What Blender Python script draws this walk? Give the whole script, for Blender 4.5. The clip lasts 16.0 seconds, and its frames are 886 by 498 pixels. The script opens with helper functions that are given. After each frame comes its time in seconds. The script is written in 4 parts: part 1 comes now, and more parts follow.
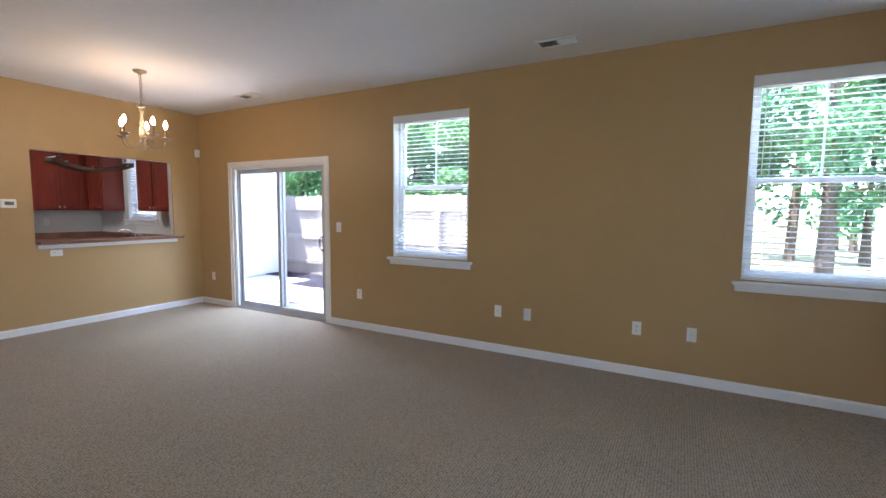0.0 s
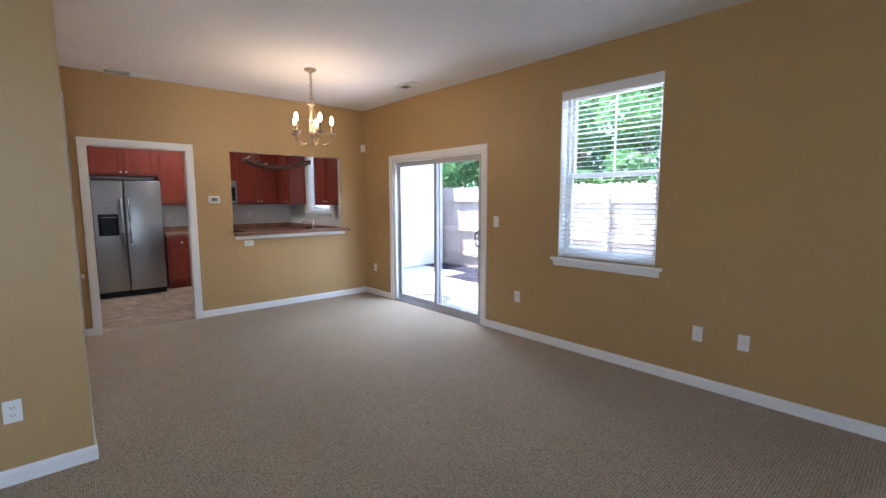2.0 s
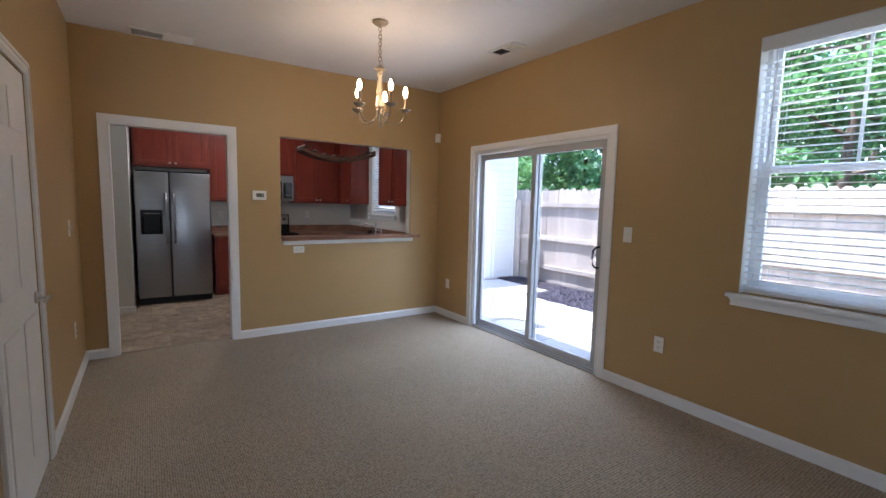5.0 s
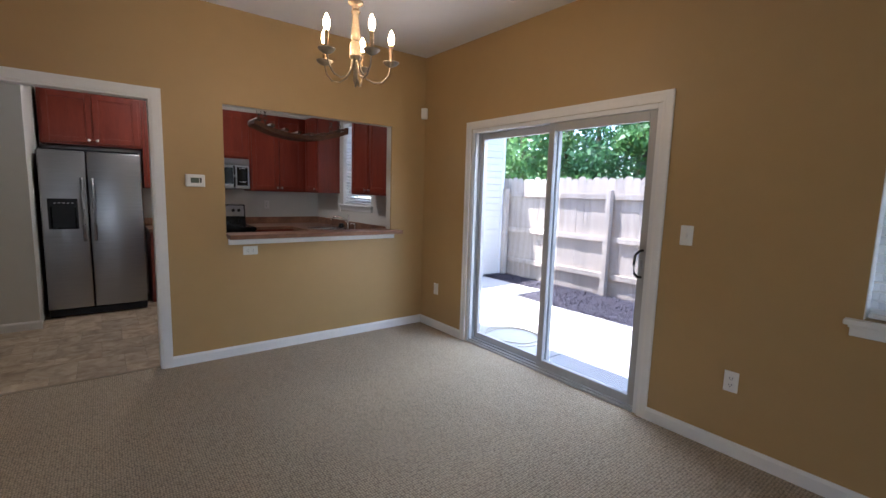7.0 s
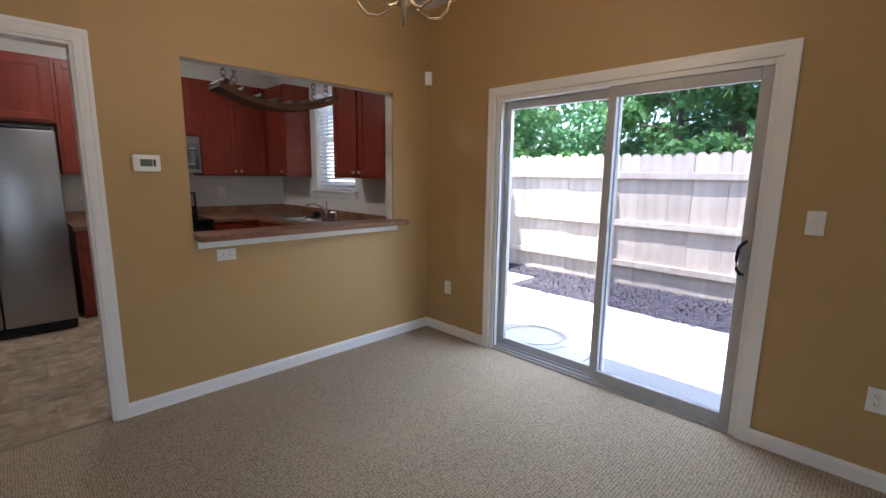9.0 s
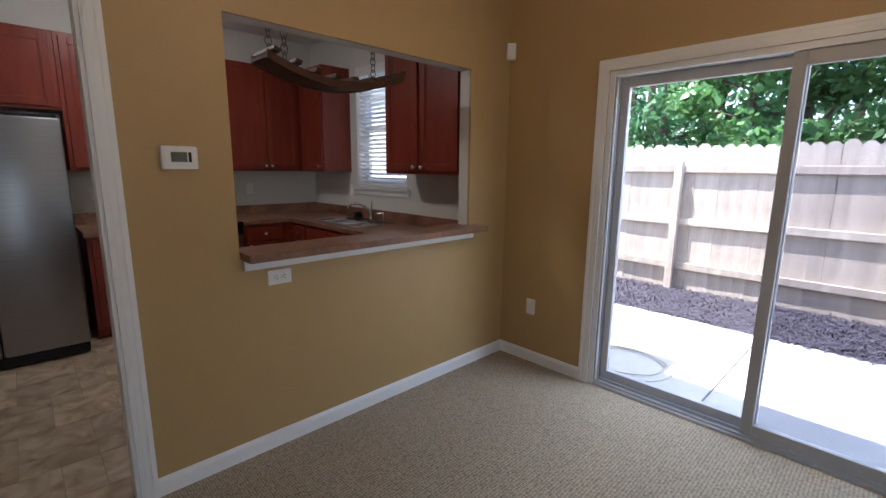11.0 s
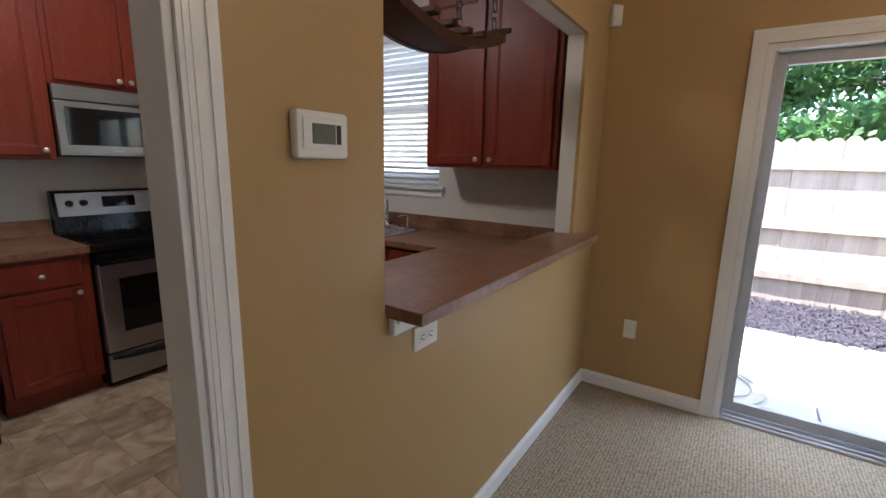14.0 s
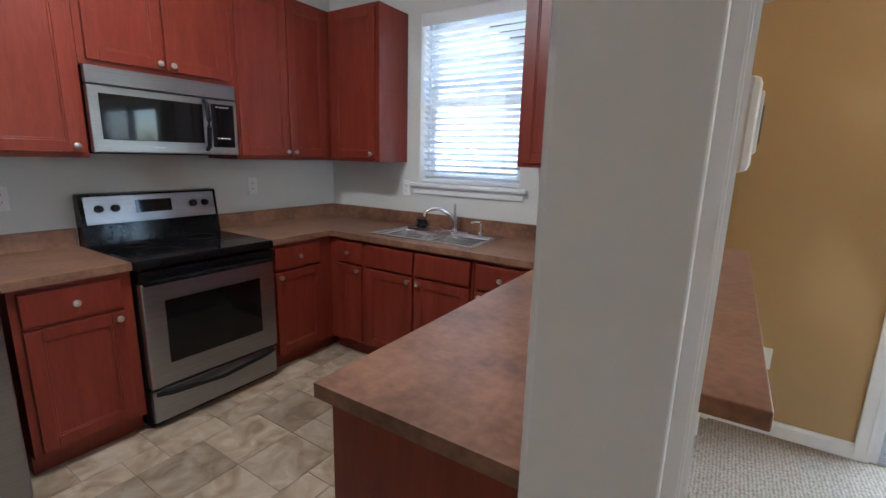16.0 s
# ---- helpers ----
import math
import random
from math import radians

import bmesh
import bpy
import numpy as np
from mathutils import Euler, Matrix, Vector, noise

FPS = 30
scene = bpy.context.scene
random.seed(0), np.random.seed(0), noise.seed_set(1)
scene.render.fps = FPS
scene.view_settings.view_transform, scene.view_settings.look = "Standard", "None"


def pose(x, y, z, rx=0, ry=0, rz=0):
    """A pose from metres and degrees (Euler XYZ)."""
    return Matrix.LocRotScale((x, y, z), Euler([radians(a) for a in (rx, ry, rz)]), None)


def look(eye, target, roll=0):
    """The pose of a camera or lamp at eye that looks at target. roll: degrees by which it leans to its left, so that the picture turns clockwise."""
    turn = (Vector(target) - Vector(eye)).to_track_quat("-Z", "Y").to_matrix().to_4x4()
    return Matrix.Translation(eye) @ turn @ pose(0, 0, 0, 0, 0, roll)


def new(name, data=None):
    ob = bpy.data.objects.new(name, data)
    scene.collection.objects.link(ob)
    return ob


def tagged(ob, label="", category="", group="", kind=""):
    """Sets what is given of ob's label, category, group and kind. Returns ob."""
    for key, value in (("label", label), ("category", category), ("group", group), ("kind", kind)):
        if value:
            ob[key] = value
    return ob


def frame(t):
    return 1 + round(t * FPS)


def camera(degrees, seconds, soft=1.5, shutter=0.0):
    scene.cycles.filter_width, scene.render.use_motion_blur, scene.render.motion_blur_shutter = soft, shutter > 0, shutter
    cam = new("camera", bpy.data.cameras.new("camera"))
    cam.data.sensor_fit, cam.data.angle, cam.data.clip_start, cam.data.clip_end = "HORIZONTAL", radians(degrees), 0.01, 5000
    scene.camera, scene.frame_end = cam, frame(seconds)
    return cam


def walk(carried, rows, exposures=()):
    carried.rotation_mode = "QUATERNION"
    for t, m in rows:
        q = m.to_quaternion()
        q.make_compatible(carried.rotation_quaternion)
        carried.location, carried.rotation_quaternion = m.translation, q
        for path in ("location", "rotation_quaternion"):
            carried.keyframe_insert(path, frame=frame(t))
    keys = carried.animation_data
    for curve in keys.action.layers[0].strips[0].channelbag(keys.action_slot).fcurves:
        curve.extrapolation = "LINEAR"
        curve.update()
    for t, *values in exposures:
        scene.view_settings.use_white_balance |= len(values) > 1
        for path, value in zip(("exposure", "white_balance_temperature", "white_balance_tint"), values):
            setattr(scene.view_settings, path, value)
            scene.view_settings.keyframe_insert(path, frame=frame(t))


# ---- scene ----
cam = camera(90.3, 16.0)
PATH = [
    (0, (0.078, 0.062, 1.455), (-0.872, 1.813, 1.28), 0.5),
    (0.5, (0.045, 0.234, 1.471), (-1.101, 1.863, 1.29), -0.1),
    (1, (-0.014, 0.327, 1.482), (-1.416, 1.737, 1.266), -0.5),
    (1.5, (-0.179, 0.401, 1.469), (-1.652, 1.735, 1.249), -0.3),
    (2, (-0.346, 0.508, 1.484), (-1.834, 1.826, 1.261), -0.1),
    (2.5, (-0.487, 0.681, 1.462), (-2.06, 1.898, 1.248), -0.4),
    (3, (-0.612, 0.843, 1.48), (-2.295, 1.901, 1.261), 0.3),
    (3.5, (-0.853, 0.876, 1.46), (-2.553, 1.906, 1.24), 0.6),
    (6, (-2.029, 1.294, 1.439), (-3.625, 2.48, 1.226), 1.6),
    (6.5, (-2.248, 1.393, 1.429), (-3.826, 2.599, 1.198), 1.5),
    (7, (-2.463, 1.467, 1.442), (-4.033, 2.68, 1.193), 1.7),
    (7.5, (-2.729, 1.464, 1.443), (-4.276, 2.704, 1.185), 1.7),
    (8, (-2.966, 1.446, 1.433), (-4.468, 2.736, 1.148), 1.3),
    (10.5, (-4.1, 1.517, 1.464), (-5.41, 2.984, 1.102), 0.6),
    (11, (-4.323, 1.549, 1.459), (-5.74, 2.913, 1.094), 0.6),
    (11.5, (-4.59, 1.481, 1.465), (-6.01, 2.84, 1.097), 0.5),
    (12, (-4.815, 1.448, 1.449), (-6.256, 2.782, 1.073), 0.6),
    (12.5, (-5.062, 1.502, 1.456), (-6.514, 2.824, 1.08), 0.5),
    (13, (-5.262, 1.502, 1.435), (-6.67, 2.876, 1.072), 1.2),
    (13.5, (-5.48, 1.422, 1.461), (-6.644, 3.005, 1.086), 0.8),
    (14, (-5.684, 1.41, 1.439), (-6.778, 3.038, 1.049), 1.2),
    (14.5, (-5.882, 1.476, 1.443), (-6.977, 3.104, 1.053), 1.3),
    (15, (-6.026, 1.484, 1.405), (-7.125, 3.115, 1.04), 2.1),
    (15.5, (-6.25, 1.449, 1.462), (-7.325, 3.088, 1.064), 1.6),
    (16, (-6.43, 1.432, 1.447), (-7.489, 3.078, 1.039), 1.5),
]
EXPOSURES = [(0.0, 3.82, 5700, 15), (3.5, 3.55, 5700, 15), (6.0, 3.1, 5700, 14), (8.0, 3.2, 6050, 15), (10.5, 3.05, 5900, 13), (11.0, 2.85, 6000, 15), (12.0, 2.97, 6300, 16), (13.0, 3.45, 6300, 14), (13.5, 3.05, 6200, 14), (14.5, 3.3, 6100, 13), (15.5, 3.97, 5650, 10), (16.0, 4.02, 5400, 9)]
walk(cam, [(t, look(eye, target, roll)) for t, eye, target, roll in PATH], EXPOSURES)

# ---- world, sun, exposure ----
SUN_DIR = Vector((-0.24, -0.19, 0.92)).normalized()
world = bpy.data.worlds.new("sky")
scene.world = world
world.use_nodes = True
wn = world.node_tree
wn.nodes.clear()
sky = wn.nodes.new("ShaderNodeTexSky")
sky.sky_type, sky.sun_disc = "NISHITA", False
sky.sun_elevation = math.asin(SUN_DIR.z)
sky.sun_rotation = math.atan2(SUN_DIR.x, SUN_DIR.y)
bg = wn.nodes.new("ShaderNodeBackground")
bg.inputs[1].default_value = 0.135
wo = wn.nodes.new("ShaderNodeOutputWorld")
wn.links.new(sky.outputs[0], bg.inputs[0])
wn.links.new(bg.outputs[0], wo.inputs[0])
sun = new("sun", bpy.data.lights.new("sun", "SUN"))
sun.data.energy, sun.data.angle, sun.data.color = 3.2, radians(0.5), (1.0, 0.95, 0.88)
sun.matrix_world = look(SUN_DIR * 30, (0, 0, 0))

# added area lamps boost the sky light: soft panes outside, above each head
for name, x, zc, w, power in (("slider", -4.79, 2.52, 1.8, 10.5), ("window_a", -2.37, 2.95, 0.95, 5.0), ("window_b", 0.98, 2.95, 0.95, 5.0), ("window_c", -8.06, 2.9, 0.84, 1.5)):
    al = new("skylight_" + name, bpy.data.lights.new("skylight_" + name, "AREA"))
    al.data.shape, al.data.size, al.data.size_y, al.data.energy, al.data.color = "RECTANGLE", w, 0.8, power, (0.80, 0.91, 1.0)
    al.matrix_world = look((x, 4.90, zc), (x, 3.9, zc - 1.05))

# area lamps added in two unseen end-wall windows to brighten the room
for k, yc in enumerate((-1.3, 0.05)):
    al = new("skylight_front_%s" % "ab"[k], bpy.data.lights.new("skylight_front_%s" % "ab"[k], "AREA"))
    al.data.shape, al.data.size, al.data.size_y, al.data.energy, al.data.color = "RECTANGLE", 0.9, 1.5, 5.0, (0.78, 0.90, 1.0)
    al.matrix_world = look((3.22, yc, 1.72), (0.0, yc, 1.62))

# ---- materials ----


def nodes_of(name):
    m = bpy.data.materials.new(name)
    m.use_nodes = True
    nt = m.node_tree
    return m, nt, nt.nodes["Principled BSDF"]


def mat(name, a, b=None, scale=8.0, rough=0.6, metal=0.0, bump=0.0, bump_scale=80.0, stretch=(1, 1, 1), vary=0.0,
        spec=0.5, rough_var=0.0, detail=4.0):
    """Two tones mixed by a broad and a fine noise, with fine relief."""
    m, nt, p = nodes_of(name)
    n, l = nt.nodes, nt.links
    b = b or tuple(c * 0.88 for c in a)
    co = n.new("ShaderNodeTexCoord")
    mp = n.new("ShaderNodeMapping")
    mp.inputs["Scale"].default_value = stretch
    l.new(co.outputs["Object"], mp.inputs[0])
    t1 = n.new("ShaderNodeTexNoise")
    t1.inputs["Scale"].default_value, t1.inputs["Detail"].default_value = scale, detail
    t2 = n.new("ShaderNodeTexNoise")
    t2.inputs["Scale"].default_value, t2.inputs["Detail"].default_value = scale * 7.3, 3
    l.new(mp.outputs[0], t1.inputs[0])
    l.new(mp.outputs[0], t2.inputs[0])
    mx = n.new("ShaderNodeMath")
    mx.operation = "MULTIPLY_ADD"
    mx.inputs[1].default_value = 0.4
    l.new(t2.outputs[0], mx.inputs[0])
    sc = n.new("ShaderNodeMath")
    sc.operation = "MULTIPLY"
    sc.inputs[1].default_value = 0.6
    l.new(t1.outputs[0], sc.inputs[0])
    l.new(sc.outputs[0], mx.inputs[2])
    rmp = n.new("ShaderNodeValToRGB")
    rmp.color_ramp.elements[0].position, rmp.color_ramp.elements[1].position = 0.34, 0.66
    rmp.color_ramp.elements[0].color, rmp.color_ramp.elements[1].color = (*b, 1), (*a, 1)
    l.new(mx.outputs[0], rmp.inputs[0])
    out = rmp.outputs[0]
    if vary:
        oi = n.new("ShaderNodeObjectInfo")
        mr = n.new("ShaderNodeMapRange")
        mr.inputs[3].default_value, mr.inputs[4].default_value = 1 - vary, 1 + vary
        l.new(oi.outputs["Random"], mr.inputs[0])
        hs = n.new("ShaderNodeHueSaturation")
        l.new(mr.outputs[0], hs.inputs["Value"])
        l.new(out, hs.inputs["Color"])
        out = hs.outputs[0]
    l.new(out, p.inputs["Base Color"])
    p.inputs["Roughness"].default_value, p.inputs["Metallic"].default_value = rough, metal
    p.inputs["Specular IOR Level"].default_value = spec
    if rough_var:
        mr2 = n.new("ShaderNodeMapRange")
        mr2.inputs[3].default_value, mr2.inputs[4].default_value = rough - rough_var, rough + rough_var
        l.new(mx.outputs[0], mr2.inputs[0])
        l.new(mr2.outputs[0], p.inputs["Roughness"])
    if bump:
        t3 = n.new("ShaderNodeTexNoise")
        t3.inputs["Scale"].default_value = bump_scale
        l.new(mp.outputs[0], t3.inputs[0])
        bp = n.new("ShaderNodeBump")
        bp.inputs["Strength"].default_value, bp.inputs["Distance"].default_value = bump, 0.01
        l.new(t3.outputs[0], bp.inputs["Height"])
        l.new(bp.outputs[0], p.inputs["Normal"])
    return m


def carpet_mat():
    """Berber loop carpet: rows of small loops in beige yarn."""
    m, nt, p = nodes_of("carpet_loop")
    n, l = nt.nodes, nt.links
    co = n.new("ShaderNodeTexCoord")
    mp = n.new("ShaderNodeMapping")
    mp.inputs["Scale"].default_value = (1, 1.35, 1)
    l.new(co.outputs["Object"], mp.inputs[0])
    v = n.new("ShaderNodeTexVoronoi")
    v.inputs["Scale"].default_value, v.inputs["Randomness"].default_value = 62, 0.35
    l.new(mp.outputs[0], v.inputs[0])
    t = n.new("ShaderNodeTexNoise")
    t.inputs["Scale"].default_value, t.inputs["Detail"].default_value = 1.6, 6
    l.new(co.outputs["Object"], t.inputs[0])
    t2 = n.new("ShaderNodeTexNoise")
    t2.inputs["Scale"].default_value = 60
    l.new(co.outputs["Object"], t2.inputs[0])
    # shade between the loops is put into the yarn colour, darkest at cell rims
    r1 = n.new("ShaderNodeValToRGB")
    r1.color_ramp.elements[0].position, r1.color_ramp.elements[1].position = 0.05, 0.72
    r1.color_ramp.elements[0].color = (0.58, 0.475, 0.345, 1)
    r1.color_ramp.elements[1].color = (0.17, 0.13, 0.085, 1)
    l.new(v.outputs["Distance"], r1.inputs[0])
    r2 = n.new("ShaderNodeValToRGB")
    r2.color_ramp.elements[0].position, r2.color_ramp.elements[1].position = 0.3, 0.7
    r2.color_ramp.elements[0].color = (0.86, 0.85, 0.83, 1)
    r2.color_ramp.elements[1].color = (1.04, 1.03, 1.0, 1)
    mixn = n.new("ShaderNodeMath")
    mixn.operation = "MULTIPLY_ADD"
    mixn.inputs[1].default_value = 0.5
    hf = n.new("ShaderNodeMath")
    hf.operation = "MULTIPLY"
    hf.inputs[1].default_value = 0.5
    l.new(t2.outputs[0], mixn.inputs[0])
    l.new(t.outputs[0], hf.inputs[0])
    l.new(hf.outputs[0], mixn.inputs[2])
    l.new(mixn.outputs[0], r2.inputs[0])
    mu = n.new("ShaderNodeMix")
    mu.data_type, mu.blend_type = "RGBA", "MULTIPLY"
    mu.inputs[0].default_value = 1
    l.new(r1.outputs[0], mu.inputs[6])
    l.new(r2.outputs[0], mu.inputs[7])
    l.new(mu.outputs[2], p.inputs["Base Color"])
    inv = n.new("ShaderNodeMath")
    inv.operation = "SUBTRACT"
    inv.inputs[0].default_value = 1
    l.new(v.outputs["Distance"], inv.inputs[1])
    bp = n.new("ShaderNodeBump")
    bp.inputs["Strength"].default_value, bp.inputs["Distance"].default_value = 0.7, 0.006
    l.new(inv.outputs[0], bp.inputs["Height"])
    l.new(bp.outputs[0], p.inputs["Normal"])
    p.inputs["Roughness"].default_value = 0.95
    p.inputs["Sheen Weight"].default_value = 0.15
    return m


def glass_mat(name, tint=(1, 1, 1), gloss=0.03):
    """Thin clear pane: see-through with a faint mirror sheen."""
    m, nt, p = nodes_of(name)
    n, l = nt.nodes, nt.links
    n.remove(p)
    tr = n.new("ShaderNodeBsdfTransparent")
    tr.inputs[0].default_value = (*tint, 1)
    gl = n.new("ShaderNodeBsdfGlossy")
    gl.inputs["Roughness"].default_value = gloss
    lw = n.new("ShaderNodeLayerWeight")
    pw = n.new("ShaderNodeMath")
    pw.operation = "POWER"
    pw.inputs[1].default_value = 4.5
    l.new(lw.outputs["Facing"], pw.inputs[0])
    ma = n.new("ShaderNodeMath")
    ma.operation = "MULTIPLY_ADD"
    ma.inputs[1].default_value, ma.inputs[2].default_value = 0.6, 0.03
    l.new(pw.outputs[0], ma.inputs[0])
    mx = n.new("ShaderNodeMixShader")
    l.new(ma.outputs[0], mx.inputs[0])
    l.new(tr.outputs[0], mx.inputs[1])
    l.new(gl.outputs[0], mx.inputs[2])
    l.new(mx.outputs[0], n["Material Output"].inputs[0])
    return m


def see_through(name, tint):
    m, nt, p = nodes_of(name)
    n, l = nt.nodes, nt.links
    n.remove(p)
    tr = n.new("ShaderNodeBsdfTransparent")
    tr.inputs[0].default_value = (*tint, 1)
    l.new(tr.outputs[0], n["Material Output"].inputs[0])
    return m


def leaf_mat(name, a, b):
    m, nt, p = nodes_of(name)
    n, l = nt.nodes, nt.links
    co = n.new("ShaderNodeTexCoord")
    t = n.new("ShaderNodeTexNoise")
    t.inputs["Scale"].default_value, t.inputs["Detail"].default_value = 1.7, 6
    l.new(co.outputs["Object"], t.inputs[0])
    r = n.new("ShaderNodeValToRGB")
    r.color_ramp.elements[0].position, r.color_ramp.elements[1].position = 0.35, 0.65
    r.color_ramp.elements[0].color, r.color_ramp.elements[1].color = (*a, 1), (*b, 1)
    l.new(t.outputs[0], r.inputs[0])
    l.new(r.outputs[0], p.inputs["Base Color"])
    p.inputs["Roughness"].default_value = 0.5
    tl = n.new("ShaderNodeBsdfTranslucent")
    l.new(r.outputs[0], tl.inputs[0])
    mx = n.new("ShaderNodeMixShader")
    mx.inputs[0].default_value = 0.4
    l.new(p.outputs[0], mx.inputs[1])
    l.new(tl.outputs[0], mx.inputs[2])
    l.new(mx.outputs[0], n["Material Output"].inputs[0])
    return m


def emit_mat(name, colour, strength):
    m, nt, p = nodes_of(name)
    p.inputs["Base Color"].default_value = (1, 0.9, 0.75, 1)
    p.inputs["Emission Color"].default_value = (*colour, 1)
    p.inputs["Emission Strength"].default_value = strength
    return m


TAN = mat("tan_wall_paint", (0.445, 0.298, 0.132), (0.425, 0.283, 0.124), scale=1.2, rough=0.42, bump=0.06, bump_scale=220, spec=0.4)
OFFWHITE = mat("offwhite_wall_paint", (0.66, 0.655, 0.61), (0.63, 0.625, 0.58), scale=1.4, rough=0.6, bump=0.06, bump_scale=220)
CEIL = mat("ceiling_paint", (0.80, 0.80, 0.80), (0.77, 0.77, 0.77), scale=1.1, rough=0.9, bump=0.12, bump_scale=160)
TRIM = mat("white_trim_paint", (0.82, 0.82, 0.81), (0.78, 0.78, 0.77), scale=5, rough=0.35)
CARPET = carpet_mat()
CHERRY = mat("cherry_stain", (0.215, 0.036, 0.019), (0.150, 0.022, 0.012), scale=3.0, rough=0.36, stretch=(5, 5, 0.6), bump=0.03, bump_scale=60, spec=0.3)
LAMINATE = mat("brown_laminate", (0.30, 0.155, 0.092), (0.125, 0.060, 0.037), scale=5, rough=0.4, detail=9, spec=0.4, rough_var=0.08)
STEEL = mat("brushed_steel", (0.35, 0.35, 0.365), (0.29, 0.29, 0.30), scale=3, rough=0.34, metal=1.0, stretch=(1, 1, 60), bump=0.03, bump_scale=30)
STEEL_H = mat("brushed_steel_across", (0.40, 0.40, 0.41), (0.31, 0.31, 0.32), scale=3, rough=0.3, metal=1.0, stretch=(1, 60, 60), bump=0.02, bump_scale=30)
SINK = mat("satin_sink_steel", (0.66, 0.66, 0.67), (0.55, 0.55, 0.56), scale=4, rough=0.24, metal=1.0, stretch=(1, 40, 40), bump=0.02, bump_scale=30)
CHROME = mat("chrome", (0.75, 0.75, 0.76), (0.7, 0.7, 0.71), scale=9, rough=0.12, metal=1.0)
NICKEL = mat("satin_nickel", (0.68, 0.66, 0.62), (0.6, 0.58, 0.55), scale=20, rough=0.28, metal=1.0)
BLACK = mat("black_enamel", (0.007, 0.007, 0.008), (0.005, 0.005, 0.005), scale=8, rough=0.12, spec=0.22)
BLACKP = mat("black_plastic", (0.011, 0.011, 0.012), (0.007, 0.007, 0.008), scale=20, rough=0.4, spec=0.25)
DARKGLASS = mat("dark_oven_glass", (0.007, 0.007, 0.007), (0.005, 0.005, 0.005), scale=3, rough=0.05, spec=0.35)
PLASTIC = mat("white_plastic", (0.80, 0.79, 0.76), (0.76, 0.75, 0.72), scale=12, rough=0.35)
SLOT = mat("dark_slot", (0.03, 0.03, 0.03), (0.02, 0.02, 0.02), scale=12, rough=0.6)
LCD = mat("grey_lcd", (0.15, 0.17, 0.14), (0.12, 0.14, 0.11), scale=12, rough=0.15)
GLASS = glass_mat("clear_pane")
SCREEN = see_through("insect_screen", (0.76, 0.77, 0.80))
# white door vinyl with its backlit shade put into a greyer tone
SLIDER_SHADED = mat("shaded_vinyl_frame", (0.45, 0.455, 0.465), (0.40, 0.405, 0.415), scale=4, rough=0.4)
VINYLW = mat("white_vinyl_frame", (0.78, 0.79, 0.80), (0.73, 0.74, 0.75), scale=4, rough=0.35)
ALU = mat("aluminium_track", (0.50, 0.51, 0.53), (0.42, 0.43, 0.45), scale=6, rough=0.42, metal=0.5)
BLIND = mat("white_blind_slat", (0.80, 0.80, 0.79), (0.76, 0.76, 0.75), scale=9, rough=0.4, vary=0.03)
CONCRETE = mat("patio_concrete", (0.46, 0.45, 0.43), (0.38, 0.37, 0.355), scale=2.2, rough=0.9, bump=0.25, bump_scale=90, detail=9)
MULCH = mat("dark_mulch", (0.070, 0.064, 0.086), (0.024, 0.021, 0.030), scale=20, rough=0.9)
FENCEW = mat("weathered_fence_wood", (0.52, 0.455, 0.39), (0.34, 0.29, 0.24), scale=2.2, rough=0.85, stretch=(6, 6, 0.7), bump=0.25, bump_scale=40, vary=0.13)
SIDING = mat("pale_vinyl_siding", (0.70, 0.68, 0.64), (0.65, 0.63, 0.59), scale=2, rough=0.5, stretch=(0.6, 4, 8), vary=0.02)
BRICK = mat("tan_brick", (0.42, 0.30, 0.23), (0.30, 0.20, 0.15), scale=16, rough=0.9, bump=0.3, bump_scale=90, vary=0.2)
MORTAR = mat("grey_mortar", (0.42, 0.40, 0.37), (0.34, 0.32, 0.30), scale=20, rough=0.95, bump=0.3)
BARK = mat("bark", (0.12, 0.085, 0.06), (0.06, 0.042, 0.03), scale=5, rough=0.95, stretch=(4, 4, 0.8), bump=0.5, bump_scale=22)
GRASS = mat("lawn_and_leaf_litter", (0.12, 0.15, 0.05), (0.16, 0.12, 0.07), scale=0.5, rough=0.95, bump=0.5, bump_scale=30, detail=9)
LEAF1 = leaf_mat("leaf_green", (0.034, 0.115, 0.046), (0.09, 0.22, 0.09))
LEAF2 = leaf_mat("leaf_light", (0.055, 0.155, 0.05), (0.13, 0.27, 0.09))
CREAM = mat("antique_cream_brass", (0.36, 0.30, 0.22), (0.22, 0.17, 0.11), scale=22, rough=0.42, metal=0.35)
CANDLE = mat("candle_sleeve", (0.30, 0.19, 0.10), (0.22, 0.135, 0.07), scale=30, rough=0.5)
BULB = emit_mat("lit_bulb", (1.0, 0.68, 0.38), 15.0)
# glow of the ceiling light added out of view in the kitchen
KFILL = emit_mat("fill_diffuser", (1.0, 0.93, 0.84), 8.2)
IRON = mat("dark_chain", (0.10, 0.085, 0.07), (0.06, 0.05, 0.045), scale=40, rough=0.45, metal=0.8)
STAVE = mat("oak_stave", (0.105, 0.040, 0.018), (0.042, 0.017, 0.009), scale=4, rough=0.6, spec=0.3, stretch=(1, 7, 7), bump=0.15, bump_scale=50, vary=0.15)
HOSE = mat("grey_hose", (0.46, 0.42, 0.32), (0.36, 0.33, 0.25), scale=30, rough=0.5)


